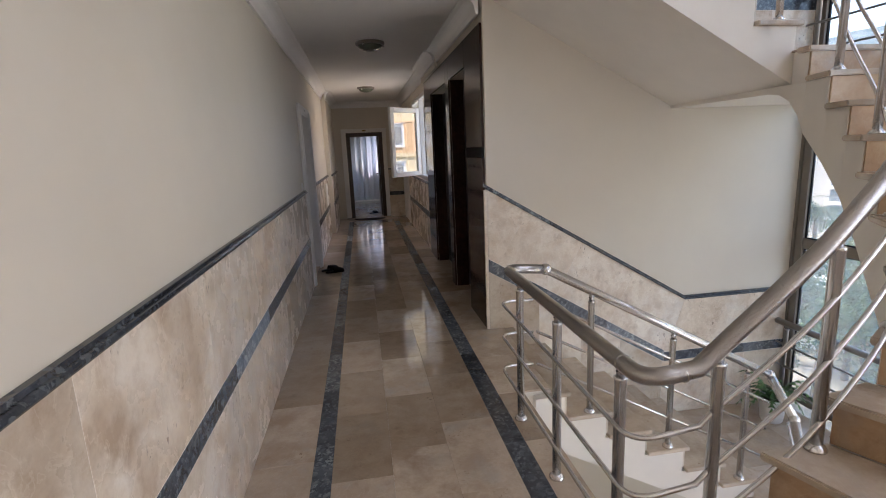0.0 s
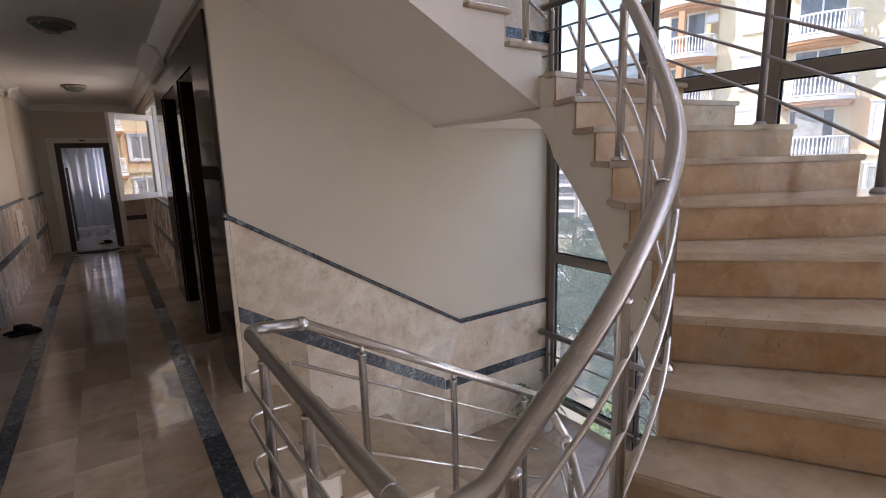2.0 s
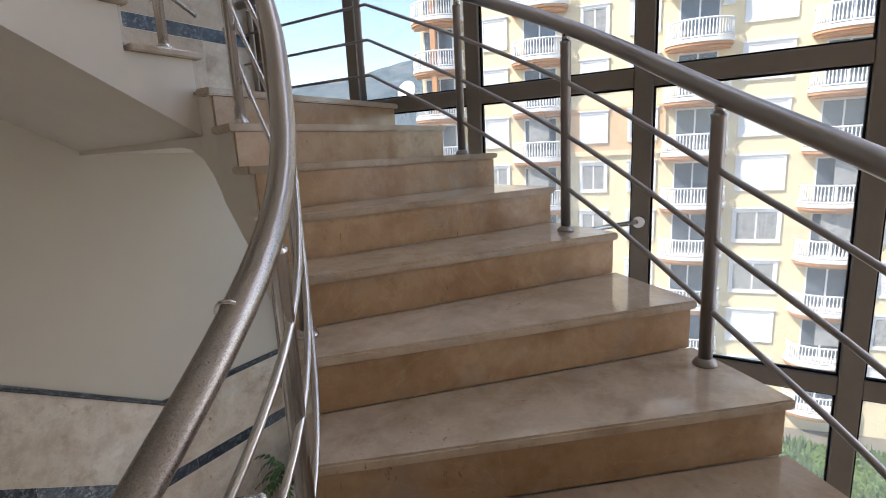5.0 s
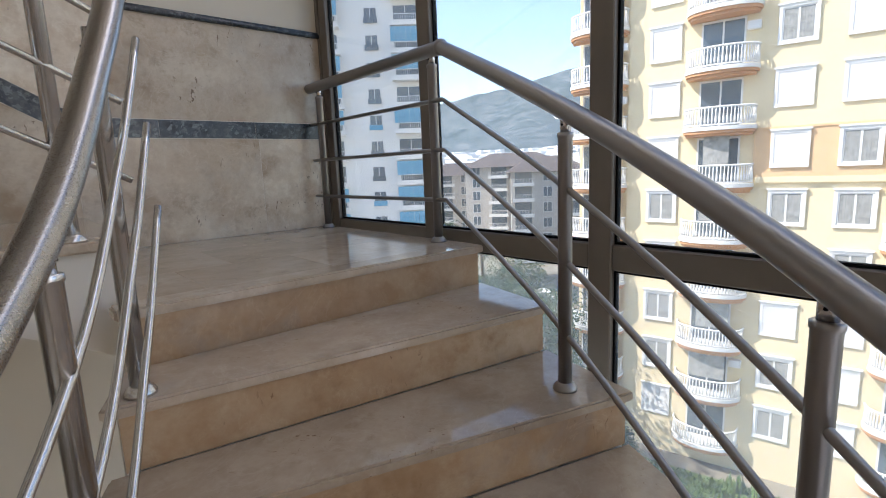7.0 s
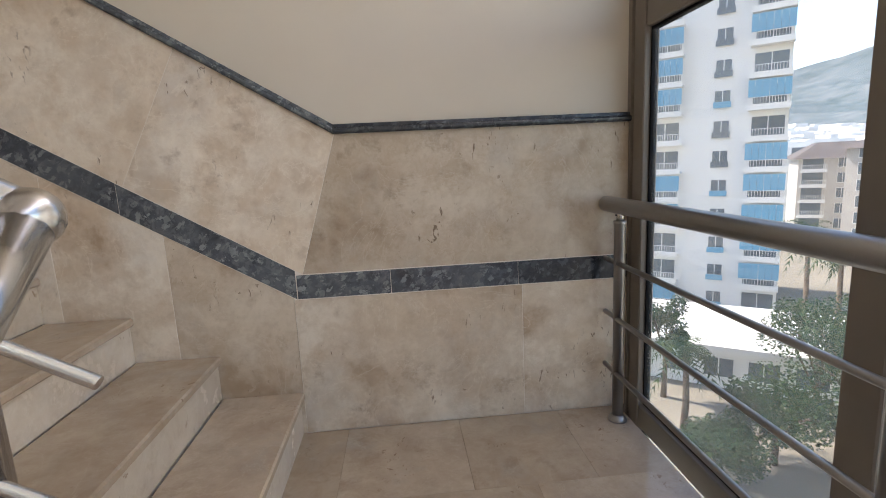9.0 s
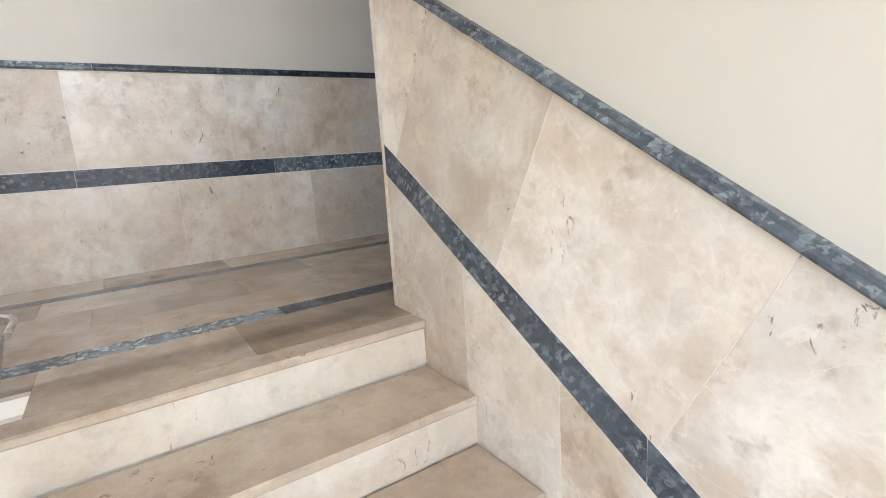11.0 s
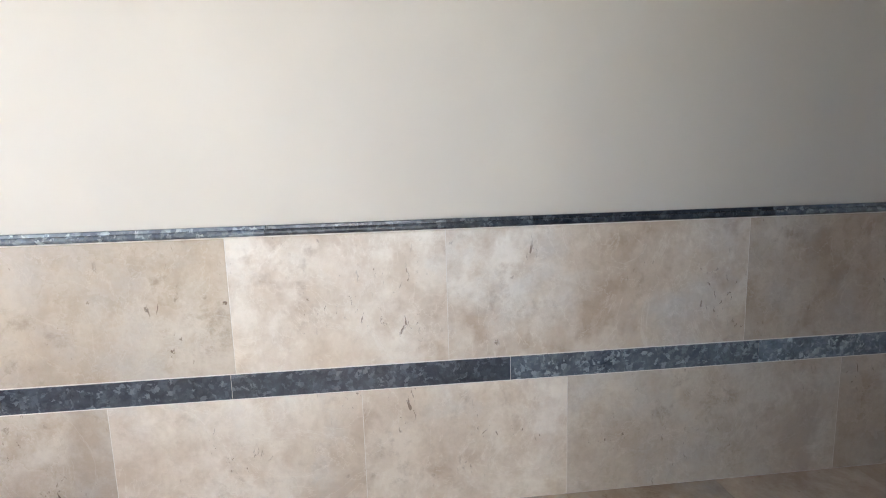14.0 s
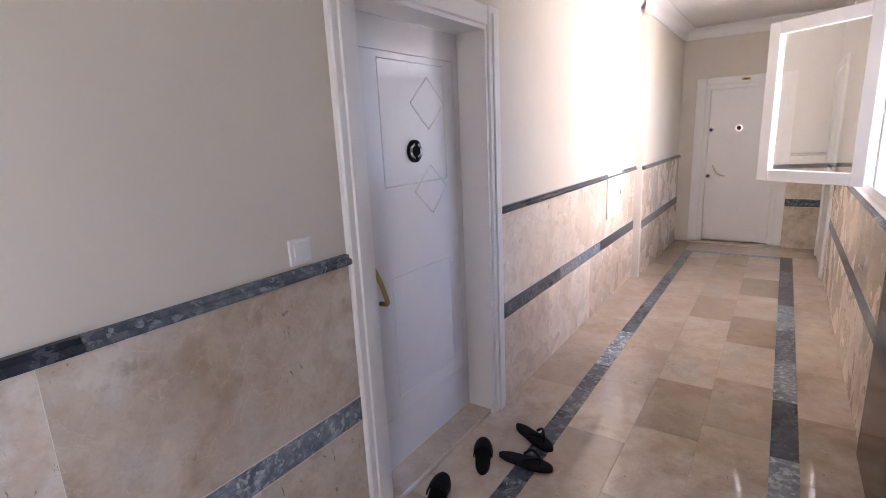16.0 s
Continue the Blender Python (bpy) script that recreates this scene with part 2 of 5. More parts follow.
M_GRANITE = paint("dark_brown_granite", (0.028, 0.0125, 0.009), 0.06, 0.5, 25)
M_GRANITE.node_tree.nodes["Principled BSDF"].inputs["Specular IOR Level"].default_value = 0.18
M_GROUT = paint("pale_grout", (0.78, 0.73, 0.66), 0.9)
M_WALL = paint("cream_wall_paint", (0.655, 0.60, 0.505), 0.5, 0.03, 1.5)
M_CEIL = paint("white_ceiling_paint", (0.78, 0.76, 0.72), 0.8, 0.02)
M_WHITE = paint("white_gloss_paint", (0.80, 0.79, 0.76), 0.32, 0.02)
M_DOORWHITE = paint("white_door_lacquer", (0.76, 0.75, 0.735), 0.14, 0.02)
M_STRING = paint("cream_stringer_paint", (0.79, 0.745, 0.67), 0.6, 0.03)
M_STEEL = steel("brushed_steel")
# the railing steel, its colour darkened for the dim interior it reflects
M_DIM_STEEL = steel("dim_handrail_steel", (0.41, 0.388, 0.365), 0.28)
M_SATIN = steel("matt_satin_steel", (0.36, 0.352, 0.348), 0.36)
M_ALU = paint("taupe_aluminium", (0.20, 0.175, 0.15), 0.42, 0.06, 8)
M_RUBBER = mat("black_rubber", 0.75, 0, (0.005, 0.005, 0.006))[0]
M_RUBBER.node_tree.nodes["Principled BSDF"].inputs["Specular IOR Level"].default_value = 0.2
# clear panes: film strengthened to veil the distant tower as air haze would
M_GLASS = glass("window_glass", dust_haze=0.05)
M_GLASS_DUSTY = glass("dusty_window_glass", dust_haze=0.12)
M_SASH = glass("coated_sash_glass", (0.85, 0.87, 0.86), 0.0, 0.34)
M_DARKDOOR = paint("dark_brown_metal", (0.022, 0.016, 0.014), 0.3, 0.2, 6)
M_WOOD = paint("dark_stained_wood", (0.045, 0.028, 0.02), 0.4, 0.3, 9)
M_PLASTIC = mat("white_plastic", 0.4, 0, (0.78, 0.77, 0.74))[0]
M_BRASS = steel("aged_brass", (0.42, 0.30, 0.15), 0.32)


# ---- mesh helpers ----
def link(name, bm, material, parent=None, label="", smooth=False):
    me = bpy.data.meshes.new(name)
    bmesh.ops.recalc_face_normals(bm, faces=bm.faces)
    if smooth:
        for f in bm.faces:
            f.smooth = True
    bm.to_mesh(me)
    bm.free()
    me.materials.append(material)
    ob = new(name, me)
    if parent is not None:
        ob.parent = parent
    if label:
        ob["label"] = label
    return ob


def part(name, bm, material, parent, label="", smooth=False):
    return link(name, bm, material, parent, label, smooth)


def thing(name, label, category, group="", kind="", at=(0, 0, 0)):
    ob = new(name)
    ob.location = at
    return tagged(ob, label, category, group, kind)


def hexa(bm, p):
    """A block from eight corners: four below, four above, in the same order."""
    v = [bm.verts.new(q) for q in p]
    for f in ((3, 2, 1, 0), (4, 5, 6, 7), (0, 1, 5, 4), (1, 2, 6, 5), (2, 3, 7, 6), (3, 0, 4, 7)):
        bm.faces.new([v[i] for i in f])
    return v


def box(x0, x1, y0, y1, z0, z1, bm=None, bevel=0.0):
    own = bmesh.new() if (bm is None or bevel) else bm
    hexa(own, [(x0, y0, z0), (x1, y0, z0), (x1, y1, z0), (x0, y1, z0), (x0, y0, z1), (x1, y0, z1), (x1, y1, z1), (x0, y1, z1)])
    if bevel:
        bmesh.ops.bevel(own, geom=own.edges[:], offset=bevel, segments=1, affect='EDGES')
    if bm is not None and own is not bm:
        me = bpy.data.meshes.new("tmp")
        own.to_mesh(me)
        own.free()
        bm.from_mesh(me)
        bpy.data.meshes.remove(me)
        return bm
    return own


def prism(poly, fn, d0, d1, chamfer=0.0, bm=None):
    """A flat plate: the polygon in (u, v), laid out by fn(u, v, depth), from depth d0 (back) to d1 (front), the front edges chamfered."""
    bm = bm or bmesh.new()
    n = len(poly)
    cu, cv = sum(p[0] for p in poly) / n, sum(p[1] for p in poly) / n

    def inset(p):
        du, dv = cu - p[0], cv - p[1]
        return (p[0] + math.copysign(min(chamfer, abs(du)), du), p[1] + math.copysign(min(chamfer, abs(dv)), dv))
    rings = [[bm.verts.new(fn(u, v, d0)) for u, v in poly]]
    if chamfer:
        rings.append([bm.verts.new(fn(u, v, d1 - chamfer * (1 if d1 > d0 else -1))) for u, v in poly])
        rings.append([bm.verts.new(fn(*inset(p), d1)) for p in poly])
    else:
        rings.append([bm.verts.new(fn(u, v, d1)) for u, v in poly])
    bm.faces.new(rings[0][::-1])
    bm.faces.new(rings[-1])
    for a, b in zip(rings, rings[1:]):
        for i in range(n):
            j = (i + 1) % n
            bm.faces.new((a[i], a[j], b[j], b[i]))
    return bm


def spline(pts, per=8):
    """A smooth line through the points."""
    P = [Vector(p) for p in pts]
    out = []
    for i in range(len(P) - 1):
        a, b = P[max(i - 1, 0)], P[i]
        c, d = P[i + 1], P[min(i + 2, len(P) - 1)]
        for k in range(per):
            t = k / per
            out.append(0.5 * ((2 * b) + (c - a) * t + (2 * a - 5 * b + 4 * c - d) * t * t + (3 * b - a - 3 * c + d) * t ** 3))
    out.append(P[-1])
    return out


def rounded(pts, r, n=6):
    """A polyline with its corners rounded."""
    P = [Vector(p) for p in pts]
    out = [P[0]]
    for a, b, c in zip(P, P[1:], P[2:]):
        e, f = (a - b), (c - b)
        k = min(r, e.length * 0.45, f.length * 0.45)
        s, t = b + e.normalized() * k, b + f.normalized() * k
        for i in range(n + 1):
            u = i / n
            out.append(s * (1 - u) ** 2 + b * 2 * u * (1 - u) + t * u * u)
    out.append(P[-1])
    return out


def tube(pts, r, seg=12, bm=None, r_end=None):
    bm = bm or bmesh.new()
    P = [Vector(p) for p in pts]
    ref = None
    rings = []
    for i, p in enumerate(P):
        d = (P[min(i + 1, len(P) - 1)] - P[max(i - 1, 0)]).normalized()
        if ref is None:
            ref = d.orthogonal().normalized()
        ref = (ref - d * ref.dot(d)).normalized()
        side = d.cross(ref)
        rr = r if r_end is None else r + (r_end - r) * i / (len(P) - 1)
        rings.append([bm.verts.new(p + (ref * math.cos(2 * math.pi * k / seg) + side * math.sin(2 * math.pi * k / seg)) * rr) for k in range(seg)])
    for a, b in zip(rings, rings[1:]):
        for k in range(seg):
            f = bm.faces.new((a[k], a[(k + 1) % seg], b[(k + 1) % seg], b[k]))
            f.smooth = True
    bm.faces.new(rings[0][::-1])
    bm.faces.new(rings[-1])
    return bm


def lathe(profile, seg=24, bm=None, at=(0, 0, 0)):
    """Spin (radius, height) pairs about a standing axis."""
    bm = bm or bmesh.new()
    rings = []
    for r, z in profile:
        rings.append([bm.verts.new((at[0] + r * math.cos(2 * math.pi * k / seg), at[1] + r * math.sin(2 * math.pi * k / seg), at[2] + z)) for k in range(seg)])
    for a, b in zip(rings, rings[1:]):
        for k in range(seg):
            f = bm.faces.new((a[k], a[(k + 1) % seg], b[(k + 1) % seg], b[k]))
            f.smooth = True
    bm.faces.new(rings[0][::-1])
    bm.faces.new(rings[-1])
    return bm


def ball(at, r, seg=16):
    return lathe([(max(0.0006, r * math.sin(math.pi * i / 10)), -r * math.cos(math.pi * i / 10)) for i in range(11)], seg, None, at)


def structure(name, bm, material, label=""):
    return tagged(link(name, bm, material), label, "", "", "structure")


def extrude_path(profile, path_fn, n):
    """A moulding: profile points (out, up) carried along path_fn(i) -> (origin, out direction)."""
    bm = bmesh.new()
    rings = []
    for i in range(n):
        o, d = path_fn(i)
        rings.append([bm.verts.new((o[0] + d[0] * a, o[1] + d[1] * a, o[2] + b)) for a, b in profile])
    m = len(profile)
    for a, b in zip(rings, rings[1:]):
        for k in range(m):
            bm.faces.new((a[k], a[(k + 1) % m], b[(k + 1) % m], b[k]))
    bm.faces.new(rings[0][::-1])
    bm.faces.new(rings[-1])
    return bm
# ---- plan ----
STOREY, RISE = 3.06, 0.17
XW, XE = -0.05, 1.59           # corridor walls
XN = 1.615                     # corner of the stairwell wall
YN = 5.0                       # wall along the upper flight
YEND, YS = 12.97, -1.6
XG = 4.545                     # glass front
LAND = 2.035                   # half landing above each floor
CEIL = 2.68
# risers of the curved flight: inner end, outer end
INNER = [(1.46, 2.33), (1.68, 2.33), (1.90, 2.33), (2.13, 2.345), (2.345, 2.39), (2.53, 2.50), (2.69, 2.66), (2.82, 2.86), (2.94, 3.05), (3.045, 3.24), (3.125, 3.44), (3.20, 3.66)]
OUTER = [(1.56, 0.94), (1.95, 0.94), (2.34, 0.97), (2.72, 1.07), (3.06, 1.28), (3.345, 1.535), (3.61, 1.80), (3.89, 2.12), (4.105, 2.462), (4.30, 2.85), (4.395, 3.225), (4.485, 3.637)]
FL2 = [3.232 - 0.288 * k for k in range(6)]      # risers of the straight flight along the wall
Y2 = 3.80                                       # its free side


# ---- floors, walls, ceilings ----
def corridor_floor(z, name):
    bm = bmesh.new()
    box(XW - 0.2, 1.50, YS, 3.86, z - 0.22, z - 0.012, bm)
    box(XW - 0.2, 1.72, 3.86, YN, z - 0.22, z - 0.012, bm)
    box(XW - 0.2, 1.75, YN, YEND + 0.2, z - 0.22, z - 0.012, bm)
    return structure(name, bm, M_GROUT, "polished beige marble corridor floor with dark border bands")


floors = {0: corridor_floor(0.0, "floor"), 1: corridor_floor(STOREY, "floor_upper")}
slab = bmesh.new()
box(XW - 0.2, XG, YS, YN, -3.30, -3.06, slab)
structure("floor_lower", slab, M_GROUT, "plain floor one storey below")
cap = bmesh.new()
box(XW - 0.2, XG + 0.1, YS, YEND + 0.2, 2 * STOREY + CEIL, 2 * STOREY + CEIL + 0.2, cap)
structure("roof_slab", cap, M_CEIL, "white painted slab over the stairwell")

for lv in (0, 1):
    z = lv * STOREY + CEIL
    bm = bmesh.new()
    box(XW - 0.2, 1.62, YS, YN, z, z + 0.14, bm)
    box(XW - 0.2, 1.85, YN, YEND + 0.2, z, z + 0.14, bm)
    structure("ceiling" if lv == 0 else "ceiling_upper", bm, M_CEIL, "white painted corridor ceiling")

DOOR_Y, DOOR_T = (7.02, 7.93), 2.03             # opening of the side door
END_X, END_T = (0.315, 1.15), 1.99              # opening of the end door
WIN_Y, WIN_Z = (8.62, 10.6), (1.07, 2.42)       # corridor window


def west_wall():
    bm = bmesh.new()
    x0, x1 = XW - 0.2, XW
    zl, zh = -3.3, 2 * STOREY + CEIL
    box(x0, x1, YS, DOOR_Y[0], zl, zh, bm)
    box(x0, x1, DOOR_Y[1], YEND + 0.2, zl, zh, bm)
    za = zl
    for lv in (0, 1):
        z = lv * STOREY
        box(x0, x1, DOOR_Y[0], DOOR_Y[1], za, z - 0.012, bm)
        za = z + DOOR_T
    box(x0, x1, DOOR_Y[0], DOOR_Y[1], za, zh, bm)
    return structure("wall_west", bm, M_WALL, "cream painted corridor wall above a marble dado")


def end_wall():
    bm = bmesh.new()
    y0, y1 = YEND, YEND + 0.2
    zl, zh = -0.3, 2 * STOREY + CEIL
    box(XW, END_X[0], y0, y1, zl, zh, bm)
    box(END_X[1], 1.85, y0, y1, zl, zh, bm)
    za = zl
    for lv in (0, 1):
        z = lv * STOREY
        box(END_X[0], END_X[1], y0, y1, za, z - 0.012, bm)
        za = z + END_T
    box(END_X[0], END_X[1], y0, y1, za, zh, bm)
    return structure("wall_end", bm, M_WALL, "cream painted wall closing the corridor")


LIFT = [(5.63, 6.45), (6.65, 7.80)]
LIFT_T = 2.26


def east_wall():
    """Corridor wall beyond the stair, with lift doorways and a window."""
    bm = bmesh.new()
    zl, zh = -0.3, 2 * STOREY + CEIL
    cuts = [YN + 0.02, LIFT[0][0], LIFT[0][1], LIFT[1][0], LIFT[1][1], 8.45]
    for a, b in ((cuts[0], cuts[1]), (cuts[2], cuts[3]), (cuts[4], cuts[5])):
        box(XE + 0.02, XE + 0.3, a, b, zl, zh, bm)
    for a, b in LIFT:
        za = zl
        for lv in (0, 1):
            z = lv * STOREY
            box(XE + 0.02, XE + 0.3, a, b, za, z - 0.012, bm)
            za = z + LIFT_T
        box(XE + 0.02, XE + 0.3, a, b, za, zh, bm)
    x0, x1 = 1.62, 1.85
    box(x0, x1, 8.45, WIN_Y[0], zl, zh, bm)
    box(x0, x1, WIN_Y[1], YEND, zl, zh, bm)
    za = zl
    for lv in (0, 1):
        z = lv * STOREY
        box(x0, x1, WIN_Y[0], WIN_Y[1], za, z + WIN_Z[0], bm)
        za = z + WIN_Z[1]
    box(x0, x1, WIN_Y[0], WIN_Y[1], za, zh, bm)
    # back of the lift shaft
    box(2.2, 2.3, YN + 0.2, 8.45, zl, zh, bm)
    box(XE + 0.3, 2.2, 8.30, 8.45, zl, zh, bm)
    return structure("wall_east", bm, M_WALL, "cream painted wall with lift doorways and a window")


wall_w, wall_end, wall_e = west_wall(), end_wall(), east_wall()
wall_n = structure("wall_north", box(XN, XG + 0.09, YN, YN + 0.2, -3.3, 2 * STOREY + CEIL), M_WALL, "cream painted stairwell wall above a stepped marble dado")
structure("wall_south", box(XW - 0.2, XG, YS - 0.2, YS, -3.3, 2 * STOREY + CEIL), M_WALL, "plain cream wall behind the corridor")
for lv in (0, 1):
    z = lv * STOREY
    structure("pilaster", box(XW, 0.03, 10.95, YEND, z, z + CEIL), M_WALL, "shallow cream pilaster at the corridor end")


# ---- marble dado pieces ----
def on_west(u, v, d):
    return (XW + d, u, v)


def on_pil(u, v, d):
    return (0.03 + d, u, v)


def on_end(u, v, d):
    return (u, YEND - d, v)


def on_east(u, v, d):
    return (1.62 - d, u, v)


def on_north(u, v, d):
    return (u, YN - d, v)


def tile(poly, fn, parent, material=None, thick=0.014, name="tile", gap=0.0009):
    n = len(poly)
    cu, cv = sum(p[0] for p in poly) / n, sum(p[1] for p in poly) / n
    q = [(u + math.copysign(gap, cu - u), v + math.copysign(gap, cv - v)) for u, v in poly]
    return part(name, prism(q, fn, 0.0, thick, 0.0008), material or M_TILE, parent)


def cap_profile(h=0.05, out=0.036):
    pts = [(0.0, 0.0), (out * 0.78, 0.0)]
    for i in range(6):
        a = -math.pi / 2 + math.pi * i / 5
        pts.append((out * 0.78 + out * 0.22 * math.cos(a), h * 0.33 + h * 0.30 * math.sin(a)))
    pts += [(out * 0.62, h * 0.66), (out * 0.60, h * 0.94), (out * 0.55, h), (0.0, h)]
    return pts


def cap_rail(p, q, out, parent, h=0.036):
    """A half-round dark marble cap from p to q."""
    P, Q = Vector(p), Vector(q)
    bm = extrude_path(cap_profile(h), lambda i: ((P, Q)[i], out), 2)
    return part("cap_moulding", bm, M_CAP, parent)


def cuts_between(a, b, step, seed, wander=0.22):
    rnd = random.Random(seed)
    out, x = [a], a
    while True:
        x += step * (1 + rnd.uniform(-wander, wander))
        if x > b - 0.25:
            break
        out.append(x)
    return out + [b]


def dado_run(a, b, z, top, s0, s1, fn, parent, out, seed, lower=None, upper=None, band=None, cap=None):
    """Two rows of slabs with a dark band between, and a half-round cap."""
    lo = lower or cuts_between(a, b, 0.8, seed)
    up = upper or cuts_between(a, b, 0.9, seed + 1)
    st = band or cuts_between(a, b, 0.75, seed + 2)
    cp = cap or cuts_between(a, b, 0.8, seed + 3)
    part("grout", prism([(a, z), (b, z), (b, z + top - 0.037), (a, z + top - 0.037)], fn, 0.0, 0.0134), M_GROUT, parent)
    for u, v in zip(lo, lo[1:]):
        tile([(u, z), (v, z), (v, z + s0 - 0.0025), (u, z + s0 - 0.0025)], fn, parent)
    for u, v in zip(st, st[1:]):
        tile([(u, z + s0), (v, z + s0), (v, z + s1), (u, z + s1)], fn, parent, M_DARK, 0.0155, "band_piece")
    for u, v in zip(up, up[1:]):
        tile([(u, z + s1 + 0.0025), (v, z + s1 + 0.0025), (v, z + top - 0.041), (u, z + top - 0.041)], fn, parent)
    for u, v in zip(cp, cp[1:]):
        cap_rail(fn(u + 0.001, z + top - 0.036, 0), fn(v - 0.001, z + top - 0.036, 0), out, parent)


LEVELS = {0: (1.148, 0.507, 0.602), 1: (1.148, 0.507, 0.602)}      # dado top, band bottom, band top


# ---- stairs ----
def curved_flight(z0, label):
    """A winding flight: painted slab, marble treads and risers."""
    n = len(INNER)
    bm = bmesh.new()

    def soffit(k):
        return max(z0 + (k + 1) * RISE - 0.485, z0 - 0.22)
    for k in range(n - 1):
        a, b, c, d = INNER[k], OUTER[k], OUTER[k + 1], INNER[k + 1]
        top = z0 + (k + 1) * RISE - 0.031
        s, t = soffit(k), soffit(k + 1)
        hexa(bm, [(*a, s), (*b, s), (*c, t), (*d, t), (*a, top), (*b, top), (*c, top), (*d, top)])
    bmesh.ops.remove_doubles(bm, verts=bm.verts[:], dist=0.0005)
    flight = tagged(link("stair_flight", bm, M_STRING), label, "stairs", "stair flights")
    for k in range(n):
        a, b = Vector(INNER[k]), Vector(OUTER[k])
        along = (b - a).normalized()
        back = Vector((-along.y, along.x))
        top = z0 + (k + 1) * RISE if k < n - 1 else z0 + LAND
        a2, b2 = a + along * 0.004, b - along * 0.004
        # riser plate
        r0 = top - RISE if k else z0
        p = [a2 - back * 0.014, b2 - back * 0.014, b2 + back * 0.002, a2 + back * 0.002]
        part("riser", hexa_bm([(*q, r0) for q in p] + [(*q, top - 0.031) for q in p]), M_RISER_SHADED, flight)
        if k == n - 1:
            continue
        c, d = Vector(OUTER[k + 1]), Vector(INNER[k + 1])
        along2 = (c - d).normalized()
        back2 = Vector((-along2.y, along2.x))
        f0, f1 = a - back * 0.032 - along * 0.03, b - back * 0.032 + along * 0.012
        r0_, r1_ = d - back2 * 0.016 - along2 * 0.03, c - back2 * 0.016 + along2 * 0.012
        t = hexa_bm([(*q, top - 0.03) for q in (f0, f1, r1_, r0_)] + [(*q, top) for q in (f0, f1, r1_, r0_)])
        bmesh.ops.bevel(t, geom=[e for e in t.edges], offset=0.006, segments=2, affect='EDGES')
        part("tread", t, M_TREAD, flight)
    return flight


def hexa_bm(p):
    bm = bmesh.new()
    hexa(bm, p)
    return bm


def straight_flight(z0, label):
    """From the half landing (z0 + LAND) up to the next floor, along the north wall."""
    bm = bmesh.new()
    zt = z0 + STOREY
    for k in range(6):
        x1, x0 = FL2[k], (FL2[k + 1] if k < 5 else 1.60)
        top = z0 + LAND + (k + 1) * RISE - 0.031

        def so(x):
            return z0 + 1.833 + (3.212 - x) * 0.536
        hexa(bm, [(x0, Y2, so(x0) + 0.02), (x1, Y2, so(x1) + 0.02), (x1, YN, so(x1)), (x0, YN, so(x0)), (x0, Y2, top), (x1, Y2, top), (x1, YN, top), (x0, YN, top)])
    bmesh.ops.remove_doubles(bm, verts=bm.verts[:], dist=0.0005)
    flight = tagged(link("stair_flight", bm, M_STRING), label, "stairs", "stair flights")
    for k in range(6):
        x1 = FL2[k]
        x0 = FL2[k + 1] if k < 5 else 1.72
        top = z0 + LAND + (k + 1) * RISE
        if k == 5:
            top = zt
        part("riser", box(x1 - 0.002, x1 + 0.014, Y2 + 0.004, YN - 0.015, top - RISE, top - 0.031), M_RISER_LIT, flight)
        xa = (x0 + 0.016) if k < 5 else x0
        part("tread", box(xa, x1 + 0.032, Y2 - 0.03, YN - 0.015, top - 0.03, top, None, 0.006), M_TREAD, flight)
    return flight


def half_landing(z0, name):
    bm = bmesh.new()
    z = z0 + LAND
    poly = [(INNER[-1][0], INNER[-1][1]), (OUTER[-1][0], OUTER[-1][1]), (4.49, 3.72), (4.49, YN), (FL2[0], YN), (FL2[0], Y2)]
    prism(poly, lambda u, v, d: (u, v, d), z - 0.235, z - 0.012, 0, bm)
    # haunch where the winding slab runs into the landing
    zs = [z0 + 12 * RISE - 0.485, z0 + 1.66, z0 + 1.74, z0 + 1.785, z - 0.234]
    yy = [3.655, 3.705, 3.77, 3.85, 3.95]
    for i in range(4):
        hexa(bm, [(3.2, yy[i], zs[i]), (4.485, yy[i], zs[i]), (4.485, yy[i + 1], zs[i + 1]), (3.2, yy[i + 1], zs[i + 1]), (3.2, yy[i], z - 0.2), (4.485, yy[i], z - 0.2), (4.485, yy[i + 1], z - 0.2), (3.2, yy[i + 1], z - 0.2)])
    ob = structure(name, bm, M_STRING, "half landing of polished beige marble slabs")
    ys = [3.72, 4.10, 4.55, YN - 0.016]
    for j, (a, b) in enumerate(zip(ys, ys[1:])):
        xs = [3.215, 3.62, 4.05, 4.505] if j % 2 else [3.215, 3.42, 3.85, 4.25, 4.505]
        for u, v in zip(xs, xs[1:]):
            y0 = a
            tile([(u, y0), (v, y0), (v, b), (u, b)], lambda p, q, d: (p, q, z - 0.012 + d), ob, M_TREAD, 0.012, gap=0.0002)
    a, b = Vector(INNER[-1]), Vector(OUTER[-1])
    q = [(a.x - 0.03, a.y - 0.032), (b.x + 0.012, b.y - 0.036), (4.505, 3.7205), (3.17, 3.7205)]
    f = hexa_bm([(*p, z - 0.03) for p in q] + [(*p, z + 0.0012) for p in q])
    bmesh.ops.bevel(f, geom=f.edges[:], offset=0.006, segments=2, affect='EDGES')
    part("nosing", f, M_TREAD, ob)
    return ob


# ---- railings ----
BARS = (-0.21, -0.42, -0.635)
RR, RP, RB = 0.029, 0.0205, 0.0095


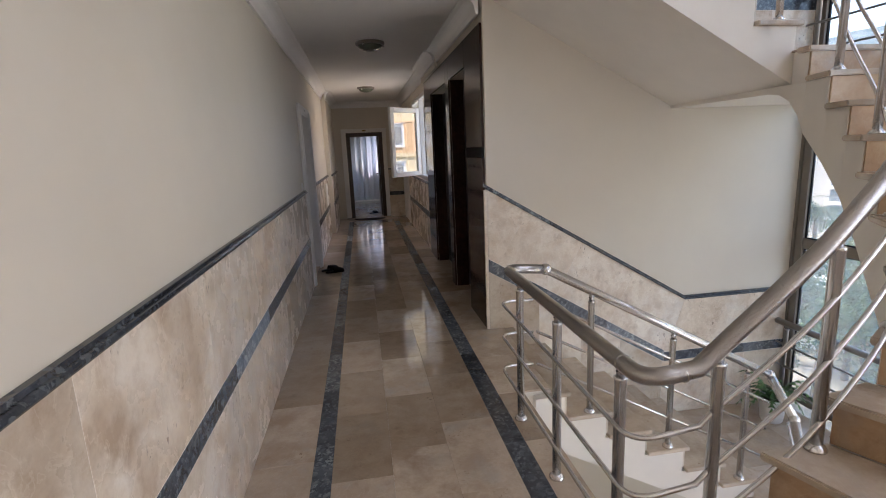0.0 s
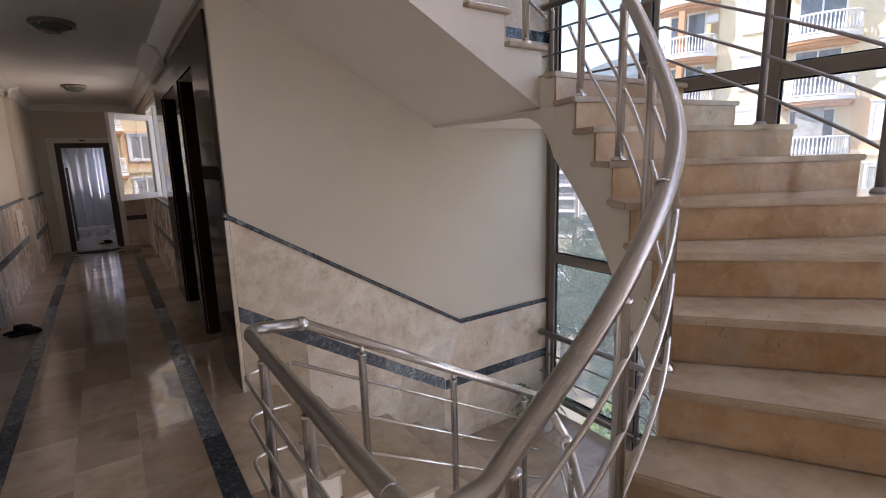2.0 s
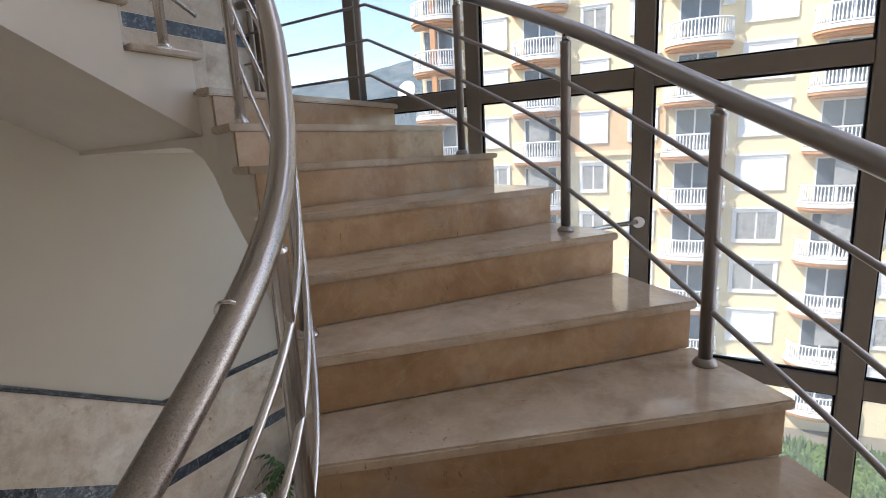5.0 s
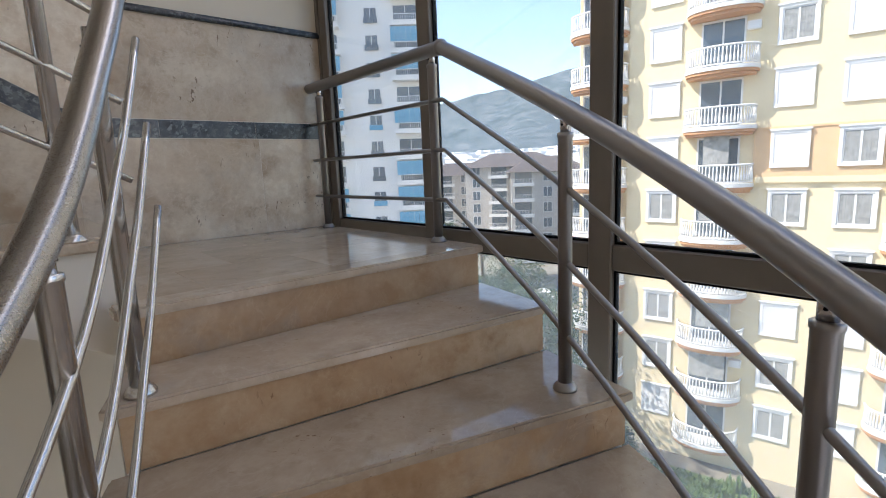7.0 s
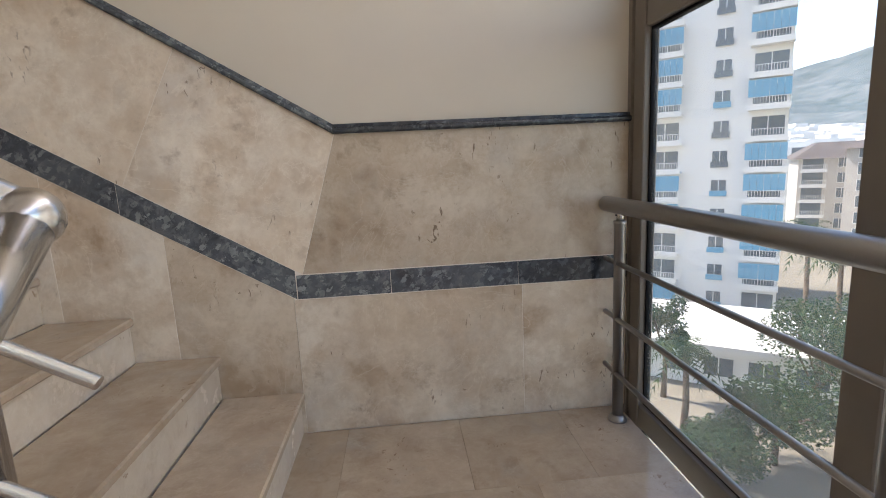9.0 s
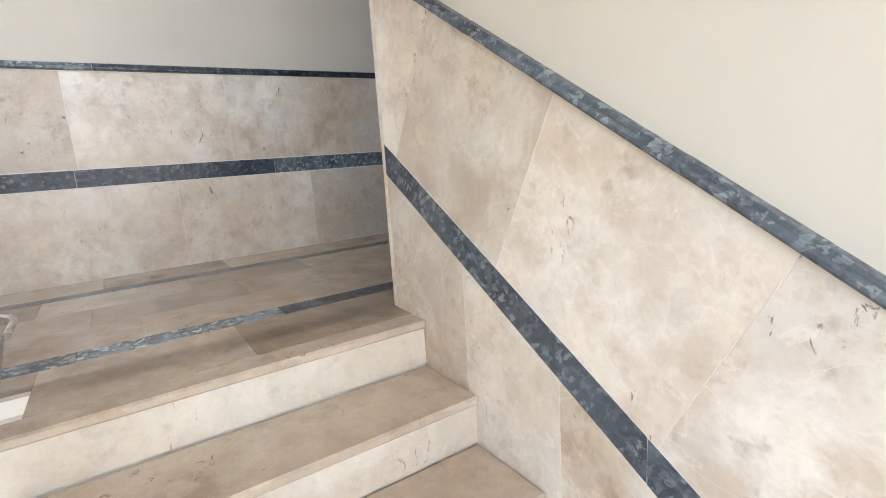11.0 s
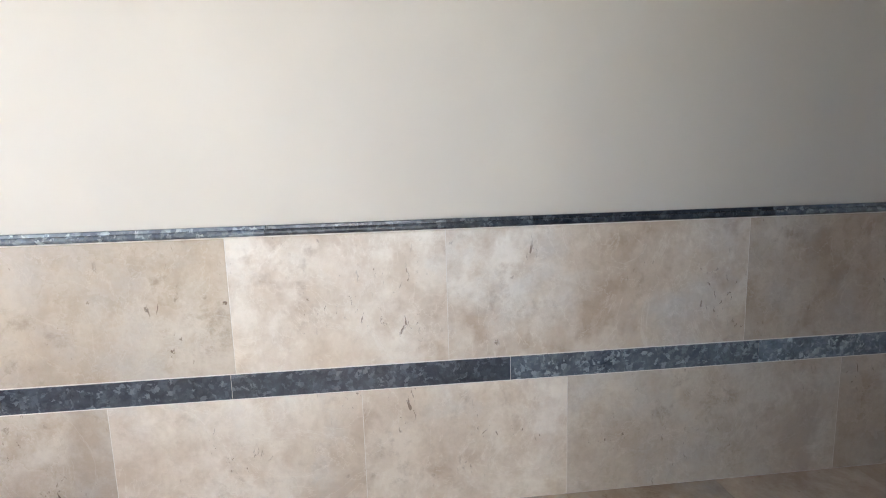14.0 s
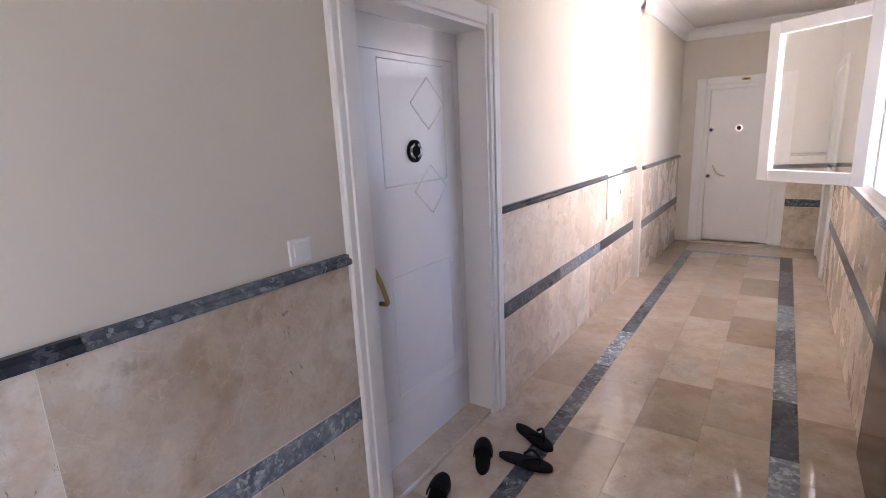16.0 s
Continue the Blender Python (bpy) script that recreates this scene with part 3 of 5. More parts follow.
def baluster(x, y, z0, top, parent, material):
    """A post: base flange, tube with a rolled rim, and a narrower neck with a pin up to the rail."""
    rim = top - 0.012
    post = part("post", lathe([(RP, 0), (RP, rim - z0 - 0.014), (RP + 0.0022, rim - z0 - 0.012), (RP + 0.0022, rim - z0 - 0.002), (RP - 0.001, rim - z0)], 16, None, (x, y, z0)), material, parent)
    part("base_flange", lathe([(0.036, 0), (0.036, 0.006), (0.028, 0.018), (RP, 0.024)], 16, None, (x, y, z0)), material, post)
    part("neck", lathe([(0.0145, 0), (0.0145, 0.032), (0.012, 0.038), (0.012, 0.06)], 12, None, (x, y, rim - 0.001)), M_STEEL, post)
    part("pin", tube([(x - 0.0175, y, rim + 0.02), (x + 0.0175, y, rim + 0.02)], 0.0035, 6), M_RUBBER, post)
    return post


def shifted(pts, d):
    """The line moved sideways, to the right of its run."""
    out = []
    for i, p in enumerate(pts):
        t = (pts[min(i + 1, len(pts) - 1)] - pts[max(i - 1, 0)])
        s = Vector((t.y, -t.x, 0)).normalized()
        out.append(p + s * d * min(1, i / 6))
    return out


def inner_railing(z0, label):
    rail = thing("stair_railing", label, "railing", "stair railings")
    path = spline([(1.66, 2.335, 0.895), (2.046, 2.32, 1.255), (2.46, 2.45, 1.60), (2.80, 2.77, 1.955), (3.035, 3.08, 2.285), (3.18, 3.39, 2.61), (3.25, 3.55, 2.80)], 8)
    head = rounded([(1.675, 3.83, 0.804), (1.42, 3.83, 0.83), (1.42, 2.33, 0.83), (1.60, 2.335, 0.845)], 0.11, 7)

    def up(p, dz):
        return Vector(p) + Vector((0, 0, z0 + dz))
    part("handrail", tube([up(p, 0) for p in head] + [up(p, 0) for p in path], RR, 18), M_DIM_STEEL, rail, "thick satin steel handrail")
    for p, q in (((1.42, 2.455, 0.83), (1.42, 2.461, 0.83)), ((1.42, 3.72, 0.83), (1.42, 3.726, 0.83)), ((1.545, 2.333, 0.837), (1.551, 2.333, 0.838)), ((2.30, 2.385, 1.468), (2.306, 2.388, 1.473))):
        part("joint_ring", tube([up(p, 0), up(q, 0)], RR + 0.0012, 18), M_STEEL, rail)
    for i, d in enumerate(BARS):
        a = rounded([(1.60, 3.85, 0.82), (1.39, 3.85, 0.83), (1.39, 2.33, 0.83), (1.62, 2.335, 0.855)], 0.10, 7)
        tail = [path[-1] + (path[-1] - path[-4]).normalized() * q for q in (0.08, 0.17)]
        part("crossbar", tube([up(p, d) for p in a] + [up(p, d) for p in shifted(path + tail, 0.012)], RB, 10), M_STEEL, rail)
    for x, y, z, t in ((1.42, 3.55, 0, 0.79), (1.42, 3.02, 0, 0.79), (1.42, 2.47, 0, 0.79), (1.675, 2.335, 0.17, 0.87), (2.046, 2.32, 0.51, 1.215), (2.46, 2.45, 0.85, 1.56), (2.80, 2.77, 1.19, 1.915), (3.035, 3.08, 1.53, 2.245), (3.18, 3.45, 1.87, 2.635)):
        baluster(x, y, z0 + z, z0 + t, rail, M_STEEL)
    # joint pieces up to the next flight
    part("ball_joint", ball(up((3.25, 3.55, 2.80), 0), 0.0345), M_STEEL, rail)
    part("ball_joint", ball(up((3.255, 3.775, 3.005), 0), 0.0345), M_STEEL, rail)
    part("handrail_link", tube([up((3.25, 3.55, 2.80), 0), up((3.255, 3.775, 3.005), 0)], RR, 18), M_STEEL, rail)
    # the straight flight
    part("handrail", tube([up((3.255, 3.775, 3.005), 0), up((1.675, 3.83, 3.864), 0)], RR - 0.002, 18), M_STEEL, rail)
    part("ball_joint", ball(up((1.675, 3.83, 3.864), 0), 0.036), M_STEEL, rail)
    for d in BARS:
        part("crossbar", tube([up((3.28, 3.80, 3.0 + d), 0), up((1.62, 3.84, 3.885 + d), 0)], RB, 10), M_STEEL, rail)
    for k in (0, 2, 4):
        x = FL2[k] - 0.11
        baluster(x, 3.815, z0 + LAND + (k + 1) * RISE, z0 + 3.0 + (3.255 - x) * 0.544 - 0.045, rail, M_STEEL)
    return rail


def outer_railing(z0, label):
    rail = thing("stair_railing", label, "railing", "stair railings")
    pts = [(1.62, 1.0, 0.87), (2.10, 1.01, 1.13), (2.90, 1.20, 1.49), (3.47, 1.735, 1.84), (3.86, 2.30, 2.18), (4.18, 2.965, 2.505), (4.445, 3.77, 2.862)]
    path = spline(pts, 8)

    def up(p, dz=0.0):
        return Vector(p) + Vector((0, 0, z0 + dz))
    part("handrail", tube([up(p) for p in path] + [up((4.445, YN - 0.026, 2.862))], RR, 18), M_SATIN, rail, "thick satin steel handrail")
    part("ball_joint", ball(up((4.445, 3.77, 2.862)), 0.034), M_SATIN, rail)
    for d in BARS:
        part("crossbar", tube([up(p, d) for p in path] + [up((4.445, YN - 0.026, 2.862), d)], RB, 10), M_SATIN, rail)
    for x, y, z, t in ((2.10, 1.01, 0.34, 1.09), (2.90, 1.20, 0.68, 1.45), (3.47, 1.735, 1.02, 1.80), (3.865, 2.305, 1.36, 2.14), (4.18, 2.97, 1.70, 2.46), (4.455, 3.845, LAND, 2.82), (4.455, 4.875, LAND, 2.82)):
        baluster(x, y, z0 + z, z0 + t, rail, M_SATIN)
    br = part("wall_bracket", tube([up((4.00, 2.42, 1.33)), up((4.20, 2.30, 1.31)), up((XG - 0.02, 2.12, 1.31))], 0.013, 10), M_STEEL, rail)
    part("bracket_plate", tube([up((XG - 0.045, 2.12, 1.31)), up((XG - 0.006, 2.12, 1.31))], 0.03, 14), M_STEEL, br)
    return rail


for s in (-1, 0, 1):
    z0 = s * STOREY
    curved_flight(z0, "winding flight of beige marble treads and risers on a painted slab")
    straight_flight(z0, "straight flight of beige marble steps along a dado wall")
    half_landing(z0, {-1: "landing_lower", 0: "landing", 1: "landing_upper"}[s])
    inner_railing(z0, "brushed steel railing with three crossbars along the open stairwell")
    outer_railing(z0, "brushed steel railing with three crossbars along the glass front")


# ---- glass front ----
MULL = [4.92, 4.0, 3.081, 2.12, 1.19, 0.25, -0.69, -1.45]
TRANS = [0.56 + 1.475 * k for k in range(-2, 6)]


def glass_front():
    z0, z1 = -3.06, 2 * STOREY + CEIL
    wall = thing("glass_front", "tall taupe aluminium glass front beside the stair", "window", "", "structure")
    for k, y in enumerate(MULL):
        m = part("mullion", box(XG - 0.005, XG + 0.05, y - (0.03 if k == 0 else 0.045), y + 0.045, z0, z1, None, 0.004), M_ALU, wall)
    for k in range(len(MULL) - 1):
        y1, y0 = MULL[k] - (0.03 if k == 0 else 0.045), MULL[k + 1] + 0.045
        for i, z in enumerate(TRANS):
            part("transom", box(XG, XG + 0.046, y0 + 0.0005, y1 - 0.0005, z - 0.045, z + 0.045, None, 0.004), M_ALU, wall)
            zt = TRANS[i + 1] if i + 1 < len(TRANS) else z1
            a, b = z + 0.046, zt - 0.046
            # black gasket round the pane
            g = bmesh.new()
            t = 0.009
            box(XG + 0.018, XG + 0.04, y0 + 0.001, y0 + t, a, b, g)
            box(XG + 0.018, XG + 0.04, y1 - t, y1 - 0.001, a, b, g)
            box(XG + 0.018, XG + 0.04, y0 + t, y1 - t, a, a + t, g)
            box(XG + 0.018, XG + 0.04, y0 + t, y1 - t, b - t, b, g)
            part("gasket", g, M_RUBBER, wall)
            pane = part("pane", box(XG + 0.028, XG + 0.034, y0 + t, y1 - t, a + t, b - t), M_GLASS_DUSTY if z < 1.9 else M_GLASS, wall)
            pane.visible_shadow = False
    return wall


glass_front()
structure("front_jamb", box(XG - 0.01, XG + 0.09, 4.975, YN + 0.0, -3.06, 2 * STOREY + CEIL), M_ALU, "taupe jamb of the glass front")
structure("wall_front_south", box(XG, XG + 0.2, YS, -1.499, -3.3, 2 * STOREY + CEIL), M_WALL, "plain cream wall south of the glass front")
# ---- outside ----
GZ = -14.3
M_GROUND = paint("dry_ground", (0.20, 0.18, 0.14), 0.95, 0.25, 0.08)
M_GRASS = paint("lawn_green", (0.09, 0.15, 0.035), 0.95, 0.35, 0.6)
M_PAVE = paint("pale_paving", (0.42, 0.39, 0.34), 0.9, 0.12, 0.5)
M_YELLOW = paint("yellow_render", (0.72, 0.60, 0.385), 0.9, 0.05, 0.3)
M_ORANGE = paint("orange_render", (0.68, 0.45, 0.25), 0.9, 0.05, 0.3)
M_TERRA = paint("terracotta_band", (0.52, 0.27, 0.13), 0.9, 0.08, 0.5)
M_BWHITE = paint("white_building_paint", (0.72, 0.715, 0.69), 0.85, 0.04, 0.4)
M_SHUT = paint("white_roller_shutter", (0.72, 0.71, 0.69), 0.6, 0.03, 1.0)
M_BGLASS = mat("dark_building_glass", 0.08, 0, (0.11, 0.135, 0.155))[0]
M_BLUE = mat("blue_awning", 0.6, 0, (0.12, 0.33, 0.48))[0]
M_GREYB = paint("grey_render", (0.46, 0.43, 0.39), 0.9, 0.1, 0.3)
M_ROOF = paint("dark_roof_tiles", (0.10, 0.085, 0.08), 0.9, 0.2, 0.5)
M_CURT = paint("pale_curtain_cloth", (0.30, 0.30, 0.28), 0.9, 0.35, 5.0)

gr = bmesh.new()
N = 40
vs = [[gr.verts.new(((i / N - 0.5) * 9000, (j / N - 0.5) * 9000, GZ)) for j in range(N + 1)] for i in range(N + 1)]
for i in range(N):
    for j in range(N):
        gr.faces.new((vs[i][j], vs[i + 1][j], vs[i + 1][j + 1], vs[i][j + 1]))
structure("ground", gr, M_GROUND, "dry ground reaching to the horizon")


def polar(az, r, z=0.0, c=(3.4, 2.6)):
    return (c[0] + r * math.cos(radians(az)), c[1] + r * math.sin(radians(az)), z)


# yellow apartment house: local x runs along the facade, local -y faces the stairwell
YB = Matrix.Translation((31.0, 7.4, GZ)) @ Matrix.Rotation(radians(12 - 90), 4, 'Z')
yb = thing("apartment_house", "yellow rendered apartment house with white balustrade balconies and shutters", "building")
yb.matrix_world = YB
FZ = [1.5 + 2.77 * k for k in range(14)]      # floor levels above the ground
BAYS = [-10.7, -4.67, 3.4, 9.9, 16.4]                # balcony columns, along local x
wb = box(-9.1, 22, 0, 12, 0, 40.5)
box(-12.35, -9.1, 1.3, 12, 0, 40.5, wb)
part("column", box(-10.85, -10.55, -1.05, -0.75, 0, 40.5), M_TERRA, yb, "terracotta painted balcony column")
part("wall", wb, M_YELLOW, yb)
part("band", box(-3.14, 2.0, -0.12, -0.001, FZ[5] + 0.3, FZ[6] - 0.25), M_ORANGE, yb, "orange rendered panel")
part("band", box(-3.0, 2.2, -0.16, -0.001, FZ[6] - 0.25, FZ[6] - 0.15), M_ORANGE, yb)
part("band", box(-3.0, 2.2, -0.14, -0.001, FZ[5] + 0.02, FZ[5] + 0.3), M_YELLOW, yb)
part("roof", box(-12.75, 22.4, -0.4, 12.3, 40.5, 40.9), M_TERRA, yb)


def window_meshes(w, h):
    s = bmesh.new()
    t = 0.13
    for a in ((-w / 2 - t, -w / 2, -t, h + t), (w / 2, w / 2 + t, -t, h + t)):
        box(a[0], a[1], -0.09, 0.03, a[2], a[3], s)
    box(-w / 2, w / 2, -0.09, 0.03, h, h + t, s)
    box(-w / 2 - t - 0.06, w / 2 + t + 0.06, -0.14, 0.03, h + t, h + t + 0.08, s)
    box(-w / 2, w / 2, -0.09, 0.03, -t, 0, s)
    fr = bmesh.new()
    for a, b in ((-w / 2, -w / 2 + 0.07), (w / 2 - 0.07, w / 2), (-0.04, 0.04)):
        box(a, b, -0.05, 0.02, 0, h, fr)
    box(-w / 2 + 0.07, w / 2 - 0.07, -0.05, 0.02, 0, 0.07, fr)
    box(-w / 2 + 0.07, w / 2 - 0.07, -0.05, 0.02, h - 0.07, h, fr)
    gl = bmesh.new()
    box(-w / 2, -0.04, -0.025, 0.012, 0.0, h, gl)
    box(0.04, w / 2, -0.025, 0.012, 0.0, h, gl)
    sh_ = bmesh.new()
    n = int(h / 0.075)
    for i in range(n):
        z = i * h / n
        box(-w / 2, w / 2, -0.062, -0.052 + 0.004 * (i % 2), z, z + h / n - 0.006, sh_)
    cu = bmesh.new()
    for k in range(10):
        a = -w / 2 + 0.08 + (w - 0.16) * k / 10
        box(a, a + (w - 0.2) / 10 * 0.98, -0.030 - 0.003 * (k % 2), -0.026, 0.08, h - 0.08, cu)
    return {"surround": (s, M_BWHITE), "window_frame": (fr, M_BWHITE), "pane": (gl, M_BGLASS), "shutter": (sh_, M_SHUT), "curtain": (cu, M_CURT)}


def window_kit(w, h):
    kit = {}
    for name, (bm, m) in window_meshes(w, h).items():
        me = bpy.data.meshes.new(name)
        bmesh.ops.recalc_face_normals(bm, faces=bm.faces)
        bm.to_mesh(me)
        bm.free()
        me.materials.append(m)
        kit[name] = me
    return kit


def put_window(kit, parent, x, z, names, y=0.0):
    w = new("window")
    w.parent = parent
    w.location = (x, y, z)
    for n in names:
        o = new(n, kit[n])
        o.parent = w


rw_ = random.Random(11)
kit_a, kit_b = window_kit(1.25, 1.45), window_kit(2.0, 1.55)
for k, fz in enumerate(FZ):
    for x in (-7.26, -1.70, 0.83):
        y = -0.12 if (k == 5 and x > -4) else 0.0
        mode = rw_.random()
        put_window(kit_a, yb, x, fz + 0.85, ("surround", "window_frame", "pane", "curtain") if mode < (0.62 if x > -4 else 0.2) else ("surround", "window_frame", "pane", "shutter"), y)
    for x in (6.55, 13.1, 19.6):
        mode = rw_.random()
        put_window(kit_b, yb, x, fz + 0.8, ("surround", "window_frame", "pane", "curtain") if mode < 0.2 else ("surround", "window_frame", "pane", "shutter"))


def balcony_kit():
    """A rounded balcony: slab with a moulded edge, turned balusters and a rail, and glazed doors behind."""
    def arc(w, d, n=22, back=0.0):
        return [(-w * math.cos(math.pi * i / n), -d * math.sin(math.pi * i / n) ** 0.8 if 0 < i < n else back) for i in range(n + 1)]
    slab_ = bmesh.new()
    prism(arc(1.62, 1.22), lambda u, v, d: (u, v, d), -0.16, 0.02, 0, slab_)
    mould = bmesh.new()
    prism(arc(1.58, 1.16), lambda u, v, d: (u, v, d), -0.30, -0.165, 0, mould)
    prism(arc(1.48, 1.04), lambda u, v, d: (u, v, d), -0.44, -0.305, 0, mould)
    rail = bmesh.new()
    line = arc(1.55, 1.14, 60)
    tube([(u, v, 0.92) for u, v in line], 0.05, 6, rail)
    tube([(u, v, 0.10) for u, v in line], 0.04, 6, rail)
    for i in range(2, 59, 2):
        u, v = line[i]
        lathe([(0.03, 0.10), (0.05, 0.28), (0.045, 0.40), (0.022, 0.62), (0.028, 0.9)], 6, rail, (u, v, 0))
    door = bmesh.new()
    for a, b in ((-0.95, -0.87), (-0.04, 0.04), (0.87, 0.95)):
        box(a, b, -0.03, 0.02, 0.05, 2.2, door)
    box(-0.95, 0.95, -0.03, 0.02, 2.2, 2.3, door)
    pane_ = box(-0.87, 0.87, -0.012, 0.012, 0.05, 2.2)
    ac = box(1.0, 1.55, -0.28, 0.0, 1.6, 1.98, None, 0.02)
    out = {}
    for n, bm, m in (("balcony_slab", slab_, M_BWHITE), ("moulding", mould, M_TERRA), ("balustrade", rail, M_BWHITE), ("door_frame", door, M_BWHITE), ("pane", pane_, M_BGLASS), ("air_conditioner", ac, M_BWHITE)):
        me = bpy.data.meshes.new(n)
        bmesh.ops.recalc_face_normals(bm, faces=bm.faces)
        bm.to_mesh(me)
        bm.free()
        me.materials.append(m)
        out[n] = me
    return out


bk = balcony_kit()
dish = part("satellite_dish", lathe([(0.62, 0.16), (0.5, 0.10), (0.3, 0.03), (0.02, 0.0), (0.02, 0.02), (0.3, 0.05), (0.5, 0.12)], 24), M_BWHITE, yb, "white satellite dish")
dish.location = (-12.5, -0.9, 19.7)
dish.rotation_euler = (radians(70), radians(-30), 0)
for x in BAYS:
    for k, fz in enumerate(FZ):
        b = new("balcony")
        b.parent = yb
        b.location = (x, 0, fz)
        for n, me in bk.items():
            if n == "air_conditioner" and rw_.random() < 0.45:
                continue
            o = new(n, me)
            o.parent = b
        if rw_.random() < 0.4:
            cl = box(-0.9 + rw_.random() * 0.6, 0.5 + rw_.random() * 0.5, -0.7, -0.68, 0.95, 2.5)
            part("drawn_awning", cl, M_CURT, b)

# white tower
TW = Matrix.Translation(polar(58.3, 60, GZ)) @ Matrix.Rotation(radians(58.3 - 90 - 7), 4, 'Z')
tw = thing("residential_tower", "tall white residential tower with blue awnings and balconies", "building")
tw.matrix_world = TW
part("wall", box(-5.0, 8.0, 0, 14, 0, 54), M_BWHITE, tw)
kit_t = window_kit(1.5, 1.7)
tb_slab, tb_rail, tb_awn, tb_glass, tb_fr = bmesh.new(), bmesh.new(), bmesh.new(), bmesh.new(), bmesh.new()
box(-1.75, 1.75, -1.3, 0, -0.2, 0.0, tb_slab)
box(-1.75, 1.75, -1.3, -1.22, 0.0, 0.35, tb_slab)
for i in range(15):
    u = -1.7 + 3.4 * i / 14
    box(u - 0.02, u + 0.02, -1.27, -1.24, 0.35, 0.95, tb_rail)
box(-1.75, 1.75, -1.29, -1.22, 0.95, 1.0, tb_rail)
for i in range(6):
    a = -1.75 + 3.5 * i / 6
    box(a, a + 0.55, -1.30, -1.27, 1.0, 2.6, tb_awn)
box(-1.4, 1.4, -0.02, 0.02, 0.1, 2.2, tb_glass)
for a in (-1.45, -0.04, 1.37):
    box(a, a + 0.08, -0.05, 0.02, 0.1, 2.2, tb_fr)
tk = {}
for n, bm, m in (("balcony_slab", tb_slab, M_BWHITE), ("balustrade", tb_rail, M_BWHITE), ("awning", tb_awn, M_BLUE), ("pane", tb_glass, M_BGLASS), ("door_frame", tb_fr, M_BWHITE)):
    me = bpy.data.meshes.new(n)
    bmesh.ops.recalc_face_normals(bm, faces=bm.faces)
    bm.to_mesh(me)
    bm.free()
    me.materials.append(m)
    tk[n] = me
for k in range(17):
    fz = 0.2 + 2.98 * k
    for x, shown in ((-2.95, True), (6.35, True)):
        b = new("balcony")
        b.parent = tw
        b.location = (x, 0, fz)
        for n, me in tk.items():
            if n == "awning" and rw_.random() < 0.62:
                continue
            o = new(n, me)
            o.parent = b
    for x in (2.35,):
        put_window(kit_t, tw, x, fz + 0.4, ("window_frame", "pane"))
        g = box(x - 0.8, x + 0.8, -0.28, -0.24, fz + 0.35, fz + 0.95)
        part("railing_panel", g, M_BLUE if rw_.random() < 0.6 else M_BGLASS, tw)

# low building with a flat white roof
LB = Matrix.Translation(polar(54, 44, GZ)) @ Matrix.Rotation(radians(54 - 90), 4, 'Z')
lb = thing("low_building", "low building with a flat white roof and dark windows", "building")
lb.matrix_world = LB
part("wall", box(-8, 15, -4, 6, 0, 2.9), M_BWHITE, lb)
part("roof", box(-8.5, 15.5, -4.6, 6.5, 2.9, 3.35), M_BWHITE, lb)
for i in range(8):
    put_window(kit_b, lb, -6.5 + 2.8 * i, 0.8, ("window_frame", "pane"), -4.0)


def block_house(az, r, w, d, h, turn, material, floors_, seed, roof=True):
    rnd = random.Random(seed)
    m = Matrix.Translation(polar(az, r, GZ)) @ Matrix.Rotation(radians(az - 90 + turn), 4, 'Z')
    hs = thing("apartment_block", "grey rendered apartment block with balconies and a dark hipped roof" if roof else "pale apartment block with rows of balconies", "building", "distant apartment blocks")
    hs.matrix_world = m
    part("wall", box(-w / 2, w / 2, 0, d, 0, h), material, hs)
    if roof:
        rf = hexa_bm([(-w / 2 - 0.9, -0.9, h), (w / 2 + 0.9, -0.9, h), (w / 2 + 0.9, d + 0.9, h), (-w / 2 - 0.9, d + 0.9, h), (-w / 4, d / 3, h + 2.6), (w / 4, d / 3, h + 2.6), (w / 4, d * 2 / 3, h + 2.6), (-w / 4, d * 2 / 3, h + 2.6)])
        part("roof", rf, M_ROOF, hs)
    n = max(2, int(w / 3.6))
    for k in range(floors_):
        fz = 0.3 + h / floors_ * k
        for i in range(n):
            x = -w / 2 + w * (i + 0.5) / n
            if (i + seed) % 2:
                put_window(kit_t, hs, x, fz + 0.7, ("window_frame", "pane"))
            else:
                b = new("balcony")
                b.parent = hs
                b.location = (x, 0, fz + 0.2)
                for nm in ("balcony_slab", "balustrade", "pane"):
                    o = new(nm, tk[nm])
                    o.parent = b
    return hs


block_house(41.0, 92, 17, 14, 16.5, -8, M_GREYB, 7, 3)
block_house(46.3, 104, 12, 12, 15.0, 10, M_GREYB, 6, 4)
block_house(49.5, 120, 12, 12, 17.0, -5, M_BWHITE, 6, 5, False)
block_house(36.8, 84, 12, 12, 15.5, 5, M_GREYB, 6, 8)

